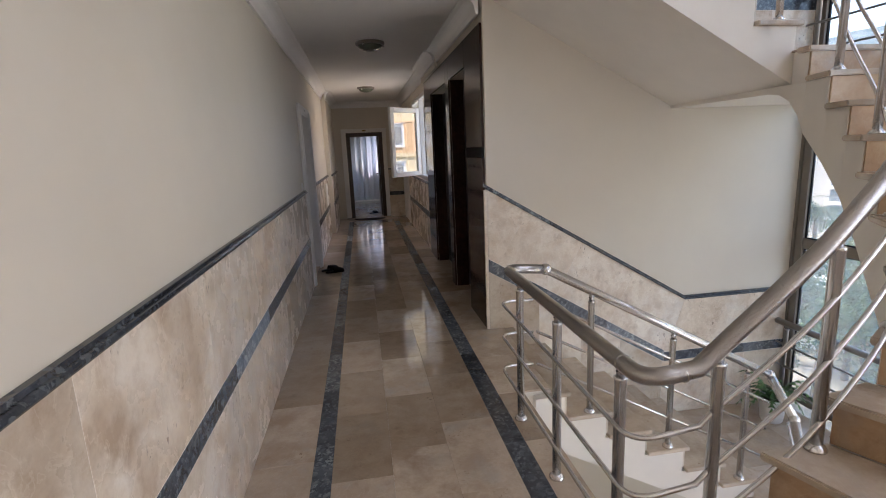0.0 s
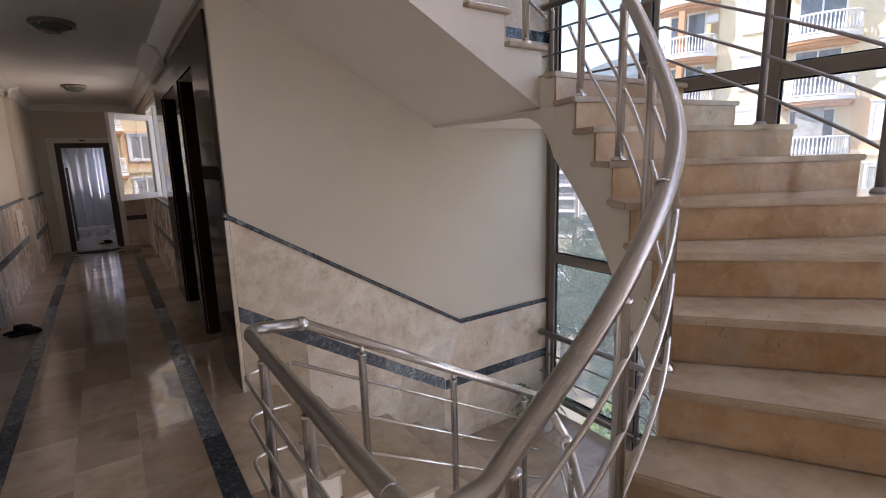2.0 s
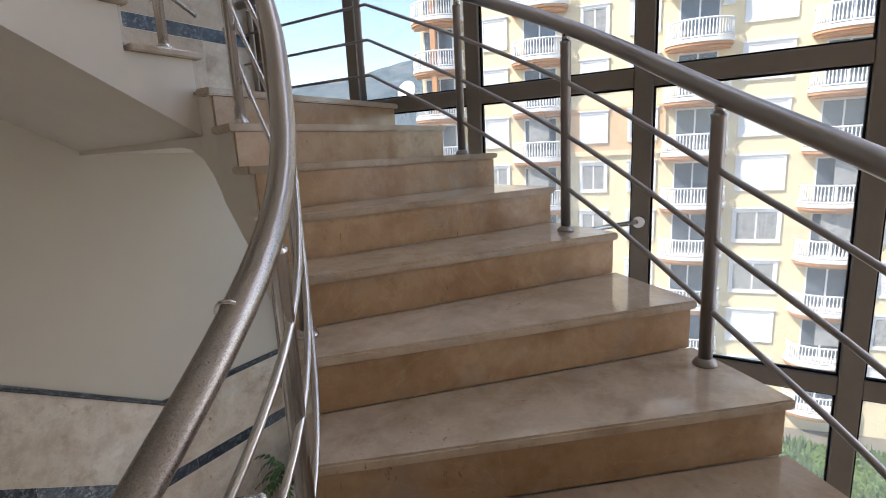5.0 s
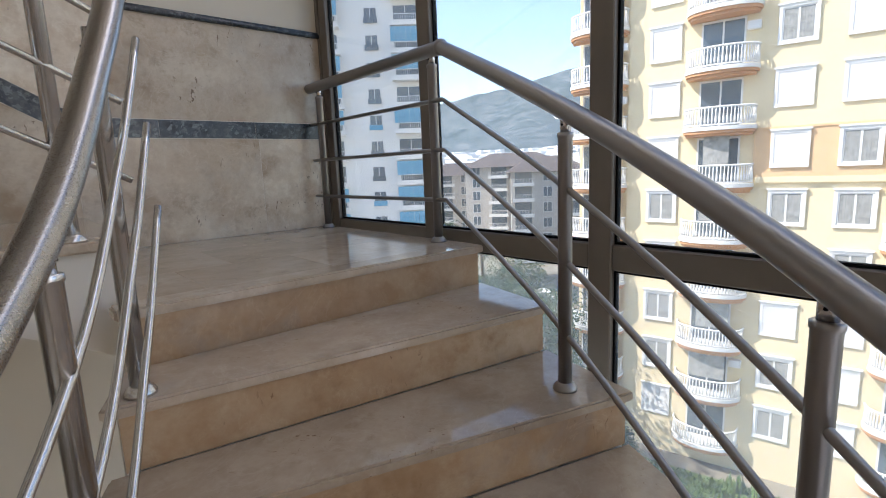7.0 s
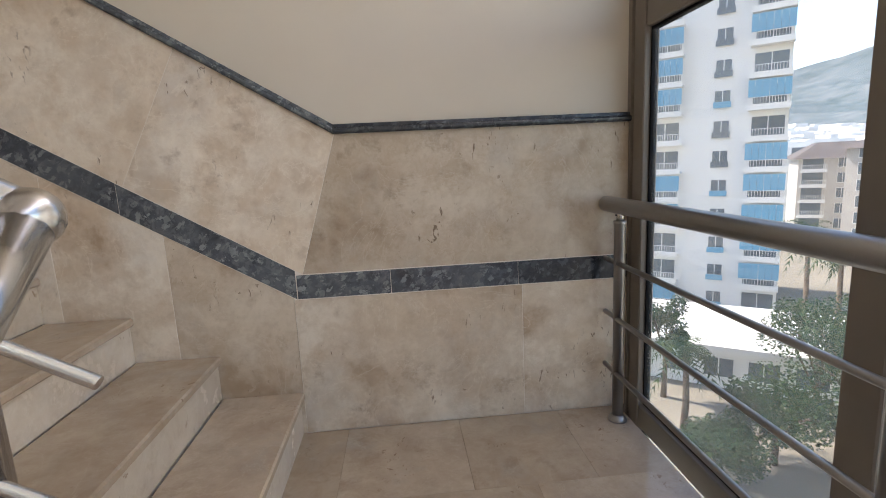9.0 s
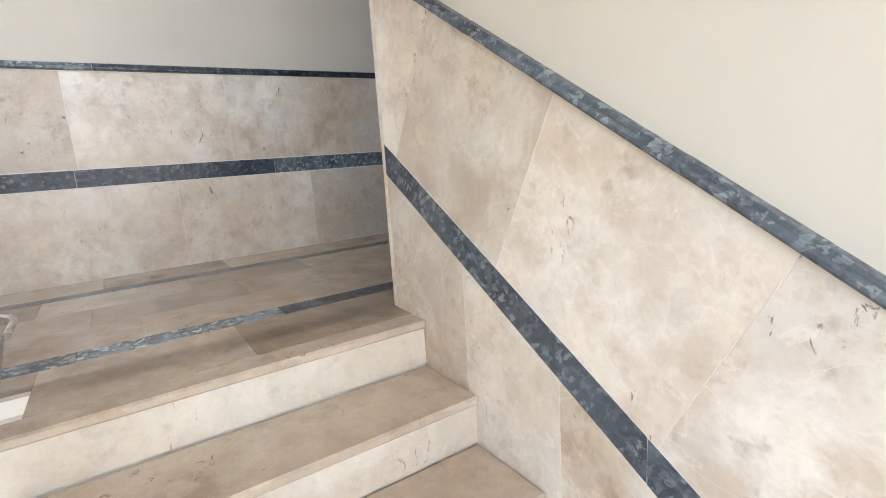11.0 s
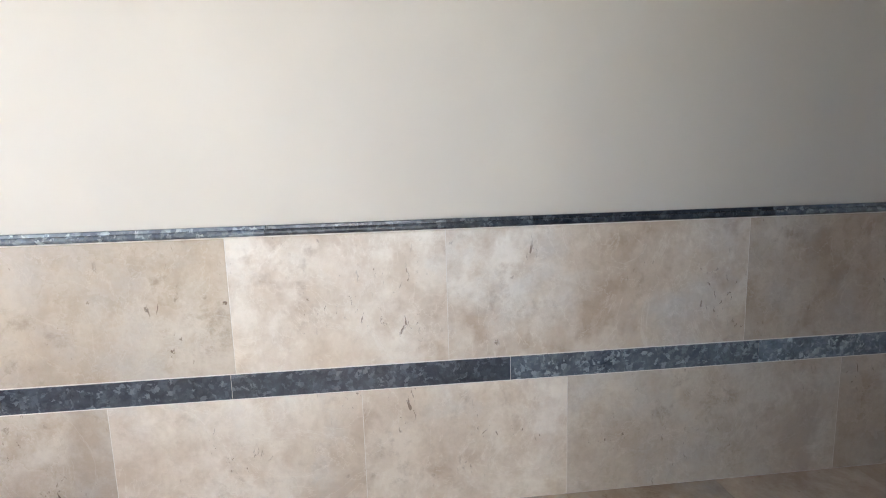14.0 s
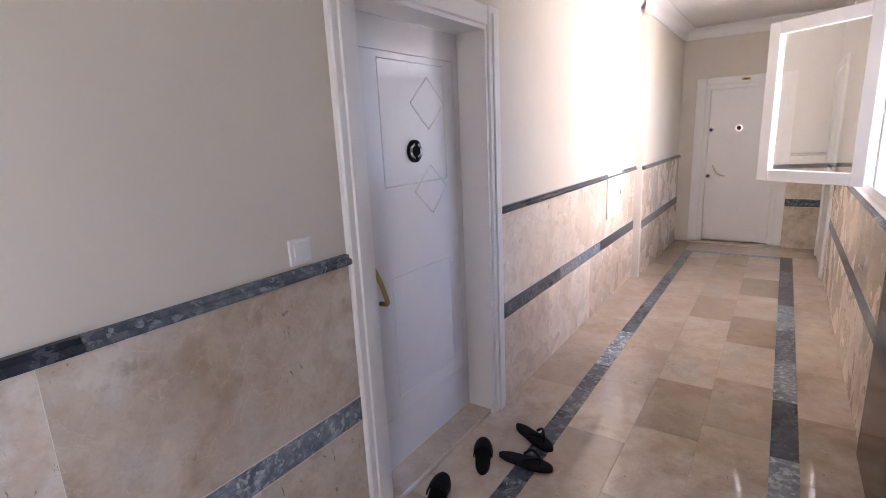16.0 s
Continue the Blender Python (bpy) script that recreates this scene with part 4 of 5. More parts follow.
# hillside town, mountain
M_MOUNT, _nd, _ln, _b = mat("haze_tinted_mountain", 1.0)
_v, _ = coords(_nd, _ln, False)
_n1 = noise_tex(_nd, _ln, _v, 0.012, 9, 0.68, 0.5)
# scrub and rock tones shifted to blue: distance haze is mixed into the colour
_r = ramp(_nd, [(0.35, (0.045, 0.075, 0.08)), (0.5, (0.09, 0.12, 0.13)), (0.66, (0.155, 0.175, 0.18))])
_ln.new(_n1, _r.inputs[0])
_ln.new(_r.outputs[0], _b.inputs["Base Color"])
mt = bmesh.new()
NA, NR = 110, 26
rows = []
for j in range(NR + 1):
    v = j / NR
    row = []
    for i in range(NA + 1):
        az = -25 + 130 * i / NA
        r = 900 + 2300 * v
        crest = 0.112 + 0.065 * math.exp(-((az - 33) / 13) ** 2) - 0.03 * math.exp(-((az - 62) / 10) ** 2)
        rough_ = noise.fractal(Vector((az * 0.11, v * 3.2, 2.0)), 0.9, 2.1, 6)
        z = 3200 * crest * (v ** 1.5) + rough_ * 48 * v + GZ - 3
        p = polar(az, r, z)
        row.append(mt.verts.new(p))
    rows.append(row)
for a, b in zip(rows, rows[1:]):
    for i in range(NA):
        f = mt.faces.new((a[i], a[i + 1], b[i + 1], b[i]))
        f.smooth = True
structure("mountain_backdrop", mt, M_MOUNT, "hazy grey scrub-covered mountain behind the town")
tn = bmesh.new()
rt = random.Random(21)
for i in range(420):
    az, r = rt.uniform(30, 62), rt.uniform(230, 760)
    w, d, h = rt.uniform(7, 16), rt.uniform(7, 14), rt.uniform(6, 13)
    x, y, _z = polar(az, r)
    base = GZ + (r - 200) * 0.055
    box(x - w / 2, x + w / 2, y - d / 2, y + d / 2, base - 30, base + h, tn)
    for k in range(3):
        zz = base + h * (k + 0.3) / 3
        box(x - w / 2 - 0.7, x + w / 2 + 0.2, y - d / 2 - 0.7, y + d / 2, zz, zz + 0.35, tn)
town = tagged(link("hillside_town", tn, M_BWHITE), "crowd of distant white houses on the hillside", "town", "", "stuff")


# ---- trees ----
M_BARK = paint("grey_brown_bark", (0.12, 0.085, 0.06), 0.95, 0.3, 5)
M_CROWN, _nd, _ln, _b = mat("tree_leaf_green", 0.9)
_b.inputs["Specular IOR Level"].default_value = 0.15
_gi = _nd.new("ShaderNodeNewGeometry")
_r = ramp(_nd, [(0.0, (0.010, 0.026, 0.012)), (0.6, (0.02, 0.044, 0.02)), (1.0, (0.042, 0.072, 0.03))])
_ln.new(_gi.outputs["Random Per Island"], _r.inputs[0])
_ln.new(_r.outputs[0], _b.inputs["Base Color"])


def leafy_tree(x, y, h, w, seed, n=5600):
    rnd = random.Random(seed)
    t = thing("tree", "leafy green tree in the garden below", "tree", "garden trees", "", (x, y, GZ))
    tr = bmesh.new()
    tube([(0, 0, 0), (0.1, 0.05, h * 0.3), (0.0, 0.1, h * 0.55)], 0.22, 8, tr, 0.10)
    tips = []
    for i in range(9):
        a = i * 2.4
        p = Vector((math.cos(a) * w * rnd.uniform(0.25, 0.42), math.sin(a) * w * rnd.uniform(0.25, 0.42), h * rnd.uniform(0.55, 0.95)))
        tube([(0.05, 0.05, h * rnd.uniform(0.28, 0.5)), p * 0.6 + Vector((0, 0, h * 0.22)), p], 0.09, 6, tr, 0.03)
        tips.append((p, rnd.uniform(0.16, 0.27) * w))
    tips.append((Vector((0, 0, h * 0.88)), 0.25 * w))
    part("trunk", tr, M_BARK, t)
    verts, faces = [], []
    for i in range(n):
        c, r = tips[rnd.randrange(len(tips))]
        d = Vector((rnd.gauss(0, 1), rnd.gauss(0, 1), rnd.gauss(0, 0.8))).normalized() * r * rnd.uniform(0.55, 1.1)
        p = c + d
        u = Vector((rnd.gauss(0, 1), rnd.gauss(0, 1), rnd.gauss(0, 0.5))).normalized()
        v = u.orthogonal().normalized()
        s = rnd.uniform(0.06, 0.15)
        k = len(verts)
        verts += [p - u * s, p + v * s * 0.5, p + u * s, p - v * s * 0.5]
        faces.append((k, k + 1, k + 2, k + 3))
    me = bpy.data.meshes.new("crown")
    me.from_pydata([tuple(q) for q in verts], [], faces)
    me.materials.append(M_CROWN)
    o = new("crown", me)
    o.parent = t
    return t


def palm(x, y, h, seed):
    rnd = random.Random(seed)
    t = thing("palm_tree", "feathery green palm tree in the garden below", "tree", "garden palms", "", (x, y, GZ))
    part("trunk", tube([(0, 0, 0), (0.15, 0, h * 0.5), (0.1, 0.1, h)], 0.22, 10, None, 0.15), M_BARK, t)
    bm = bmesh.new()
    for i in range(34):
        a = i * 2.4
        L = rnd.uniform(1.8, 2.8)
        up0 = rnd.uniform(-0.4, 1.3)
        prev = None
        n = 12
        for k in range(n + 1):
            s = k / n
            p = Vector((0.1 + math.cos(a) * L * s, 0.1 + math.sin(a) * L * s, h + up0 * L * s * 0.8 - 1.0 * L * s * s))
            if prev is not None:
                side = Vector((-math.sin(a), math.cos(a), 0))
                w = 0.5 * math.sin(math.pi * min(1, s * 0.9 + 0.08))
                for sg in (-1, 1):
                    q = prev + side * sg * w + Vector((0, 0, -0.25 * w)) + (p - prev) * 1.2
                    v_ = [bm.verts.new(c) for c in (prev, prev + (p - prev) * 0.55, q)]
                    bm.faces.new(v_)
            prev = p
    part("crown", bm, M_CROWN, t)
    return t


TREES = [(39, 27, 9.5, 6), (43.5, 31, 9.0, 6), (34.5, 24, 6.5, 5), (47, 37, 7.5, 6), (41, 36, 9, 7), (37, 33, 7.5, 6), (50, 31, 4.2, 5), (55, 28, 3.0, 4.0), (31, 24, 3.5, 3.5)]
for i, (az, r, h, w) in enumerate(TREES):
    x, y, _z = polar(az, r)
    leafy_tree(x, y, h, w, 40 + i)
for i, (az, r, h) in enumerate(((46, 44, 10.5), (48.5, 47, 11), (44.5, 48, 9.5), (58.5, 30, 6.5), (42, 41, 10))):
    x, y, _z = polar(az, r)
    palm(x, y, h, 80 + i)
x, y, _z = polar(60.5, 37)
leafy_tree(x, y, 7.0, 3.0, 99, 3600)
# shrubs and lawn before the yellow house
rl = random.Random(5)
lawn_v, lawn_f = [], []
for i in range(9000):
    u, v = rl.uniform(-13, 16), rl.uniform(-7.5, -1.6)
    p = YB @ Vector((u, v, 0.0))
    h_ = rl.uniform(0.12, 0.35) + (0.7 if (math.sin(u * 1.7) + math.sin(u * 0.6 + v * 2)) > 0.95 and v > -4.0 else 0.0) * rl.random()
    a = rl.uniform(0, 6.28)
    k = len(lawn_v)
    lawn_v += [(p.x - 0.12 * math.cos(a), p.y - 0.12 * math.sin(a), GZ), (p.x + 0.12 * math.cos(a), p.y + 0.12 * math.sin(a), GZ), (p.x + rl.uniform(-0.1, 0.1), p.y + rl.uniform(-0.1, 0.1), GZ + h_)]
    lawn_f.append((k, k + 1, k + 2))
me = bpy.data.meshes.new("lawn")
me.from_pydata(lawn_v, [], lawn_f)
me.materials.append(M_GRASS)
tagged(new("lawn", me), "bright green lawn and low shrubs before the yellow house", "lawn", "", "stuff")
lwb = prism([(-13.5, -8), (16, -8), (16, -1.4), (-13.5, -1.4)], lambda u, v, d: tuple(YB @ Vector((u, v, d))), 0.004, 0.03)
structure("lawn_bed", lwb, M_GRASS, "green planted bed along the yellow house")
pv = prism([(-16, -16), (17, -16), (17, -8.05), (-16, -8.05)], lambda u, v, d: tuple(YB @ Vector((u, v, d))), 0.004, 0.02)
structure("pavement", pv, M_PAVE, "pale paved yard below")
# ---- dado and cornice runs ----
B_LOWER = [YS, -0.7, 0.15, 1.0, 1.83, 2.66, 3.55, 4.463, 5.27, 6.46, 6.91]
B_UPPER = [YS, -0.6, 0.35, 1.25, 2.15, 3.12, 4.01, 4.80, 6.013, 6.91]
B_BAND = [YS, -0.6, 0.3, 1.2, 2.1, 3.05, 3.99, 5.04, 6.08, 6.91]
B_CAP = [YS, -0.7, 0.2, 1.2, 2.2, 3.2, 4.158, 5.13, 6.1, 6.91]
for lv in (0, 1):
    z = lv * STOREY
    top, s0, s1 = LEVELS[lv]
    dado_run(YS, 6.91, z, top, s0, s1, on_west, wall_w, (1, 0, 0), 10 + lv, *((B_LOWER, B_UPPER, B_BAND, B_CAP) if lv else ()))
    dado_run(8.04, 10.95, z, top, s0, s1, on_west, wall_w, (1, 0, 0), 20 + lv)
    dado_run(10.95, YEND, z, top, s0, s1, on_pil, wall_w, (1, 0, 0), 30 + lv)
    dado_run(1.245, 1.62, z, top, s0, s1, on_end, wall_end, (0, -1, 0), 40 + lv)
    dado_run(8.46, YEND - 0.02, z, 1.065, s0, s1, on_east, wall_e, (-1, 0, 0), 50 + lv)


def cornice(a, b, out, z):
    """A plaster cove from a to b under the ceiling."""
    prof = [(0.0, -0.13), (0.02, -0.13), (0.024, -0.105)]
    for i in range(7):
        t = math.pi / 2 * i / 6
        prof.append((0.112 - 0.085 * math.cos(t), -0.10 + 0.085 * math.sin(t)))
    prof += [(0.13, -0.012), (0.13, -0.001), (0.0, -0.001)]
    P, Q = Vector((*a, z)), Vector((*b, z))
    return structure("cornice", extrude_path(prof, lambda i: ((P, Q)[i], out), 2), M_WHITE, "white plaster cove under the ceiling")


for lv in (0, 1):
    z = lv * STOREY + CEIL
    cornice((XW, YS), (XW, 10.95), (1, 0, 0), z)
    cornice((0.03, 10.82), (0.03, YEND), (1, 0, 0), z)
    cornice((XW, YEND), (1.62, YEND), (0, -1, 0), z)
    cornice((XE, YN + 0.02), (XE, 7.099), (-1, 0, 0), z)
    structure("bulkhead", box(XE - 0.032, XE - 0.0005, 7.1, 8.45, z - 0.19, z - 0.001, None, 0.002), M_WALL, "shallow cream painted bulkhead over the lift doors")
    cornice((XE - 0.0325, 7.1), (XE - 0.0325, 8.45), (-1, 0, 0), z)
    cornice((1.62, 8.45), (1.62, YEND), (-1, 0, 0), z)

# sloping dado on the stairwell wall
for s in (-1, 0, 1):
    z = s * STOREY
    # level part on the half landing
    ub, mb, tb = 2.568 + z, 2.663 + z, 3.16 + z
    xn = XN + 0.002
    part("grout", prism([(3.26, LAND + z), (4.53, LAND + z), (4.53, tb), (3.455, tb), (3.26, tb)], on_north, 0.0, 0.0132), M_GROUT, wall_n)
    part("grout", prism([(xn, LAND + z + 0.8), (3.259, LAND + z - 0.15), (3.259, tb + 0.1), (xn, tb + (3.455 - xn) * 0.60)], on_north, 0.0, 0.0132), M_GROUT, wall_n)
    for u, v in ((3.26, 4.12), (4.12, 4.535)):
        tile([(u, LAND + z), (v, LAND + z), (v, ub), (u, ub)], on_north, wall_n)
    for u, v in ((3.275, 3.62), (3.62, 4.105), (4.105, 4.535)):
        tile([(u, ub + 0.002), (v, ub + 0.002), (v, mb - 0.002), (u, mb - 0.002)], on_north, wall_n, M_DARK, 0.0155, "band_piece")
    tile([(3.30, mb), (4.535, mb), (4.535, tb), (3.455, tb)], on_north, wall_n)
    cap_rail((3.455, YN, tb), (4.02, YN, tb), (0, -1, 0), wall_n, 0.034)
    cap_rail((4.022, YN, tb), (4.535, YN, tb), (0, -1, 0), wall_n, 0.034)
    # rising part
    g = 0.605

    def ln(x, x0, z0_, k=g):
        return z0_ + (x0 - x) * k
    xs = [3.26, 2.83, 2.45, 2.06, XN]
    for a, b in zip(xs, xs[1:]):
        low_a, low_b = (z + 1.92 + (3.212 - q) * 0.536 for q in (a, b))
        tile([(b, low_b), (a, low_a), (a, ln(a, 3.273, ub)), (b, ln(b, 3.273, ub))], on_north, wall_n)
    xs = [3.273, 2.697, 1.84, XN]
    for a, b in zip(xs, xs[1:]):
        tile([(b, ln(b, 3.273, ub) + 0.002), (a, ln(a, 3.273, ub) + 0.002), (a, ln(a, 3.30, mb) - 0.002), (b, ln(b, 3.30, mb) - 0.002)], on_north, wall_n, M_DARK, 0.0155, "band_piece")
    gt = 0.60
    part("edge_tile", box(XE - 0.001, XN - 0.001, YN - 0.0142, YN + 0.012, z + STOREY + 0.001, ln(XN, 3.455, tb, gt) - 0.001, None, 0.002), M_TILE, wall_n)
    lo_x = [3.30, 2.72, 2.22, 1.7]
    hi_x = [3.455, 2.95, 2.45, 1.96]
    for i in range(3):
        a0, b0, a1, b1 = lo_x[i], lo_x[i + 1], hi_x[i], hi_x[i + 1]
        poly = [(b0, ln(b0, 3.30, mb)), (a0, ln(a0, 3.30, mb)), (a1, ln(a1, 3.455, tb, gt)), (b1, ln(b1, 3.455, tb, gt))]
        tile(poly, on_north, wall_n)
    tile([(XN, ln(XN, 3.30, mb)), (1.7, ln(1.7, 3.30, mb)), (1.96, ln(1.96, 3.455, tb, gt)), (XN, ln(XN, 3.455, tb, gt))], on_north, wall_n)
    cs = [3.455, 2.76, 2.15, XE - 0.008]
    for a, b in zip(cs, cs[1:]):
        cap_rail((a - 0.001, YN, ln(a, 3.455, tb, gt)), (b + 0.001, YN, ln(b, 3.455, tb, gt)), (0, -1, 0), wall_n, 0.034)

# ---- granite round the lift ----
for lv in (0, 1):
    z = lv * STOREY
    for a, b, z0, z1 in ((YN + 0.013, LIFT[0][0], 0, 1.46), (YN + 0.013, LIFT[0][0], 1.55, 2.49), (LIFT[0][1], LIFT[1][0], 0, 2.49), (LIFT[1][1], 8.45, 0, 2.49), (LIFT[0][0], LIFT[0][1], LIFT_T, 2.49), (LIFT[1][0], LIFT[1][1], LIFT_T, 2.49)):
        part("granite_panel", box(XE, XE + 0.0195, a + 0.001, b - 0.001, z + z0, z + z1, None, 0.002), M_GRANITE, wall_e)
    part("granite_band", box(XE - 0.0015, XE + 0.018, YN + 0.014, LIFT[0][0] - 0.001, z + 1.461, z + 1.549, None, 0.002), M_RUBBER, wall_e)
    for a, b in LIFT:
        d = thing("lift_door", "dark brown metal lift door in a black granite surround", "door", "lift doors")
        part("door_panel", box(XE + 0.16, XE + 0.20, a + 0.002, b - 0.002, z + 0.004, z + LIFT_T - 0.002, None, 0.004), M_DARKDOOR, d)
        part("door_window", box(XE + 0.152, XE + 0.1595, a + 0.36, a + 0.44, z + 1.15, z + 1.85, None, 0.002), M_GRANITE, d)
        h = part("handle", tube(rounded([(XE + 0.16, a + 0.09, z + 1.0), (XE + 0.10, a + 0.09, z + 1.0), (XE + 0.10, a + 0.09, z + 1.32), (XE + 0.16, a + 0.09, z + 1.32)], 0.03), 0.011, 10), M_STEEL, d, "steel pull handle")
        part("jamb", box(XE + 0.021, XE + 0.158, a + 0.001, a + 0.02, z, z + LIFT_T - 0.002), M_GRANITE, d)
        part("jamb", box(XE + 0.021, XE + 0.158, b - 0.02, b - 0.001, z, z + LIFT_T - 0.002), M_GRANITE, d)


# ---- doors ----
def side_door(z):
    """Apartment door in the west wall with a broad painted frame and an embossed leaf."""
    d = tagged(new("door_%d" % (1 if z < 1 else 3)), "off-white steel apartment door with embossed panels, closed", "door", "", "structure")
    y0, y1, t = DOOR_Y[0], DOOR_Y[1], z + DOOR_T
    fr = bmesh.new()
    for a, b, c, e in ((y0 - 0.11, y0 + 0.0, z, t + 0.09), (y1, y1 + 0.11, z, t + 0.09)):
        box(XW + 0.001, XW + 0.032, a, b, c, e, fr, 0.006)
        m = (a + b) / 2
        box(XW + 0.031, XW + 0.042, m - 0.025, m + 0.025, c, e - 0.03, fr, 0.005)
    box(XW + 0.001, XW + 0.03, y0, y1, t, t + 0.09, fr, 0.006)
    box(XW - 0.198, XW + 0.02, y0 - 0.0005, y0 + 0.018, z, t, fr)
    box(XW - 0.198, XW + 0.02, y1 - 0.018, y1 + 0.0005, z, t, fr)
    box(XW - 0.198, XW + 0.02, y0 + 0.018, y1 - 0.018, t - 0.018, t, fr)
    part("door_frame", fr, M_WHITE, d, "white moulded door frame")
    x = XW - 0.135
    leaf = part("door_leaf", box(x - 0.05, x, y0 + 0.020, y1 - 0.020, z + 0.03, t - 0.022, None, 0.003), M_DOORWHITE, d)
    # raised panels
    pm = bmesh.new()

    def ridge(pts):
        pts = [(7.19 + (p - 7.05) * 1.136, q + 0.03) for p, q in pts]
        n = len(pts)
        for i in range(n):
            tube([(x - 0.001, *pts[i]), (x - 0.001, *pts[(i + 1) % n])], 0.0028, 6, pm)
    ridge([(7.05, z + 0.25), (7.64, z + 0.25), (7.64, z + 1.85), (7.05, z + 1.85)])
    ridge([(7.15, z + 1.30), (7.56, z + 1.30), (7.56, z + 1.82), (7.15, z + 1.82)])
    ridge([(7.33, z + 1.65), (7.445, z + 1.765), (7.56, z + 1.65), (7.445, z + 1.535)])
    ridge([(7.33, z + 1.26), (7.445, z + 1.375), (7.56, z + 1.26), (7.445, z + 1.145)])
    ridge([(7.15, z + 0.33), (7.56, z + 0.33), (7.56, z + 0.9), (7.15, z + 0.9)])
    part("panel_moulding", pm, M_DOORWHITE, leaf)
    part("knocker_plate", tube([(x, 7.514, z + 1.472), (x + 0.012, 7.514, z + 1.472)], 0.05, 20), M_RUBBER, leaf, "round black plate")
    kb = bmesh.new()
    for sgn in (-1, 1):
        tube([(x + 0.014, 7.514 + sgn * 0.012, z + 1.442), (x + 0.014, 7.514 + sgn * 0.036, z + 1.457), (x + 0.014, 7.514 + sgn * 0.036, z + 1.487), (x + 0.014, 7.514 + sgn * 0.012, z + 1.502)], 0.007, 8, kb)
    part("knocker", kb, M_STEEL, leaf, "bright ring knocker")
    hb = tube(rounded([(x, 7.125, z + 1.04), (x + 0.055, 7.13, z + 1.035), (x + 0.06, 7.17, z + 0.95), (x + 0.05, 7.215, z + 0.85), (x, 7.22, z + 0.845)], 0.03), 0.011, 10)
    part("handle", hb, M_BRASS, leaf, "curved brass pull handle")
    part("threshold", box(XW - 0.199, XW - 0.001, y0 + 0.001, y1 - 0.001, z - 0.012, z + 0.022, None, 0.003), M_FLOOR, d)
    return d


def end_door(z, opened):
    d = tagged(new("door_%d" % (2 if z < 1 else 4)), "dark wooden apartment door standing open in a white frame" if opened else "white steel apartment door with round fittings, closed", "door", "", "structure")
    x0, x1, t = END_X[0], END_X[1], z + END_T
    fr = bmesh.new()
    for a, b in ((x0 - 0.11, x0), (x1, x1 + 0.095)):
        box(a, b, YEND - 0.03, YEND - 0.001, z, t + 0.09, fr, 0.006)
    box(x0, x1, YEND - 0.028, YEND - 0.001, t, t + 0.09, fr, 0.006)
    part("door_frame", fr, M_WHITE, d, "white moulded door frame")
    m = M_WOOD if opened else M_WHITE
    li = bmesh.new()
    lw_ = 0.085 if opened else 0.05
    box(x0 - 0.0005, x0 + lw_, YEND - 0.02, YEND + 0.18, z, t, li)
    box(x1 - lw_, x1 + 0.0005, YEND - 0.02, YEND + 0.18, z, t, li)
    box(x0 + lw_, x1 - lw_, YEND - 0.02, YEND + 0.18, t - lw_, t, li)
    part("door_lining", li, m, d)
    if opened:
        leaf = part("door_leaf", box(x1 - 0.11, x1 - 0.06, YEND + 0.19, YEND + 0.98, z + 0.02, t - 0.05, None, 0.004), M_WOOD, d)
        part("handle", tube([(x1 - 0.11, YEND + 0.9, z + 1.0), (x1 - 0.16, YEND + 0.9, z + 1.0), (x1 - 0.16, YEND + 0.8, z + 1.0)], 0.01, 8), M_STEEL, leaf)
    else:
        y = YEND + 0.02
        leaf = part("door_leaf", box(x0 + 0.052, x1 - 0.052, y, y + 0.05, z + 0.03, t - 0.052, None, 0.004), M_WHITE, d)
        for px, pz, r in ((0.70, 1.461, 0.045), (0.395, 1.45, 0.03), (0.395, 0.867, 0.03)):
            ro = part("rosette", tube([(px, y, z + pz), (px, y - 0.012, z + pz)], r, 18), M_STEEL, leaf)
            part("rosette_core", tube([(px, y - 0.012, z + pz), (px, y - 0.018, z + pz)], r * 0.55, 14), M_RUBBER, ro)
        part("handle", tube(rounded([(0.44, y, z + 1.0), (0.45, y - 0.05, z + 0.99), (0.50, y - 0.06, z + 0.90), (0.58, y - 0.05, z + 0.87), (0.58, y, z + 0.87)], 0.03), 0.010, 10), M_STEEL, leaf, "curved steel pull handle")
    part("threshold", box(x0 - 0.1, x1 + 0.1, YEND - 0.16, YEND - 0.03, z, z + 0.02, None, 0.003), M_FLOOR, d)
    return d


def wall_door(z, n):
    """Door in the east wall near the corridor's end."""
    d = tagged(new("door_%d" % n), "white apartment door in a moulded frame, closed", "door", "", "structure")
    y0, y1, t = 11.7, 12.6, z + 2.0
    fr = bmesh.new()
    box(1.575, 1.604, y0 - 0.10, y0, z, t + 0.09, fr, 0.005)
    box(1.575, 1.604, y1, y1 + 0.10, z, t + 0.09, fr, 0.005)
    box(1.575, 1.604, y0, y1, t, t + 0.09, fr, 0.005)
    part("door_frame", fr, M_WHITE, d)
    leaf = part("door_leaf", box(1.592, 1.605, y0 + 0.001, y1 - 0.001, z + 0.01, t - 0.001, None, 0.002), M_WHITE, d)
    part("handle", tube([(1.592, y0 + 0.1, z + 1.0), (1.55, y0 + 0.1, z + 1.0), (1.55, y0 + 0.22, z + 1.0)], 0.009, 8), M_STEEL, leaf)


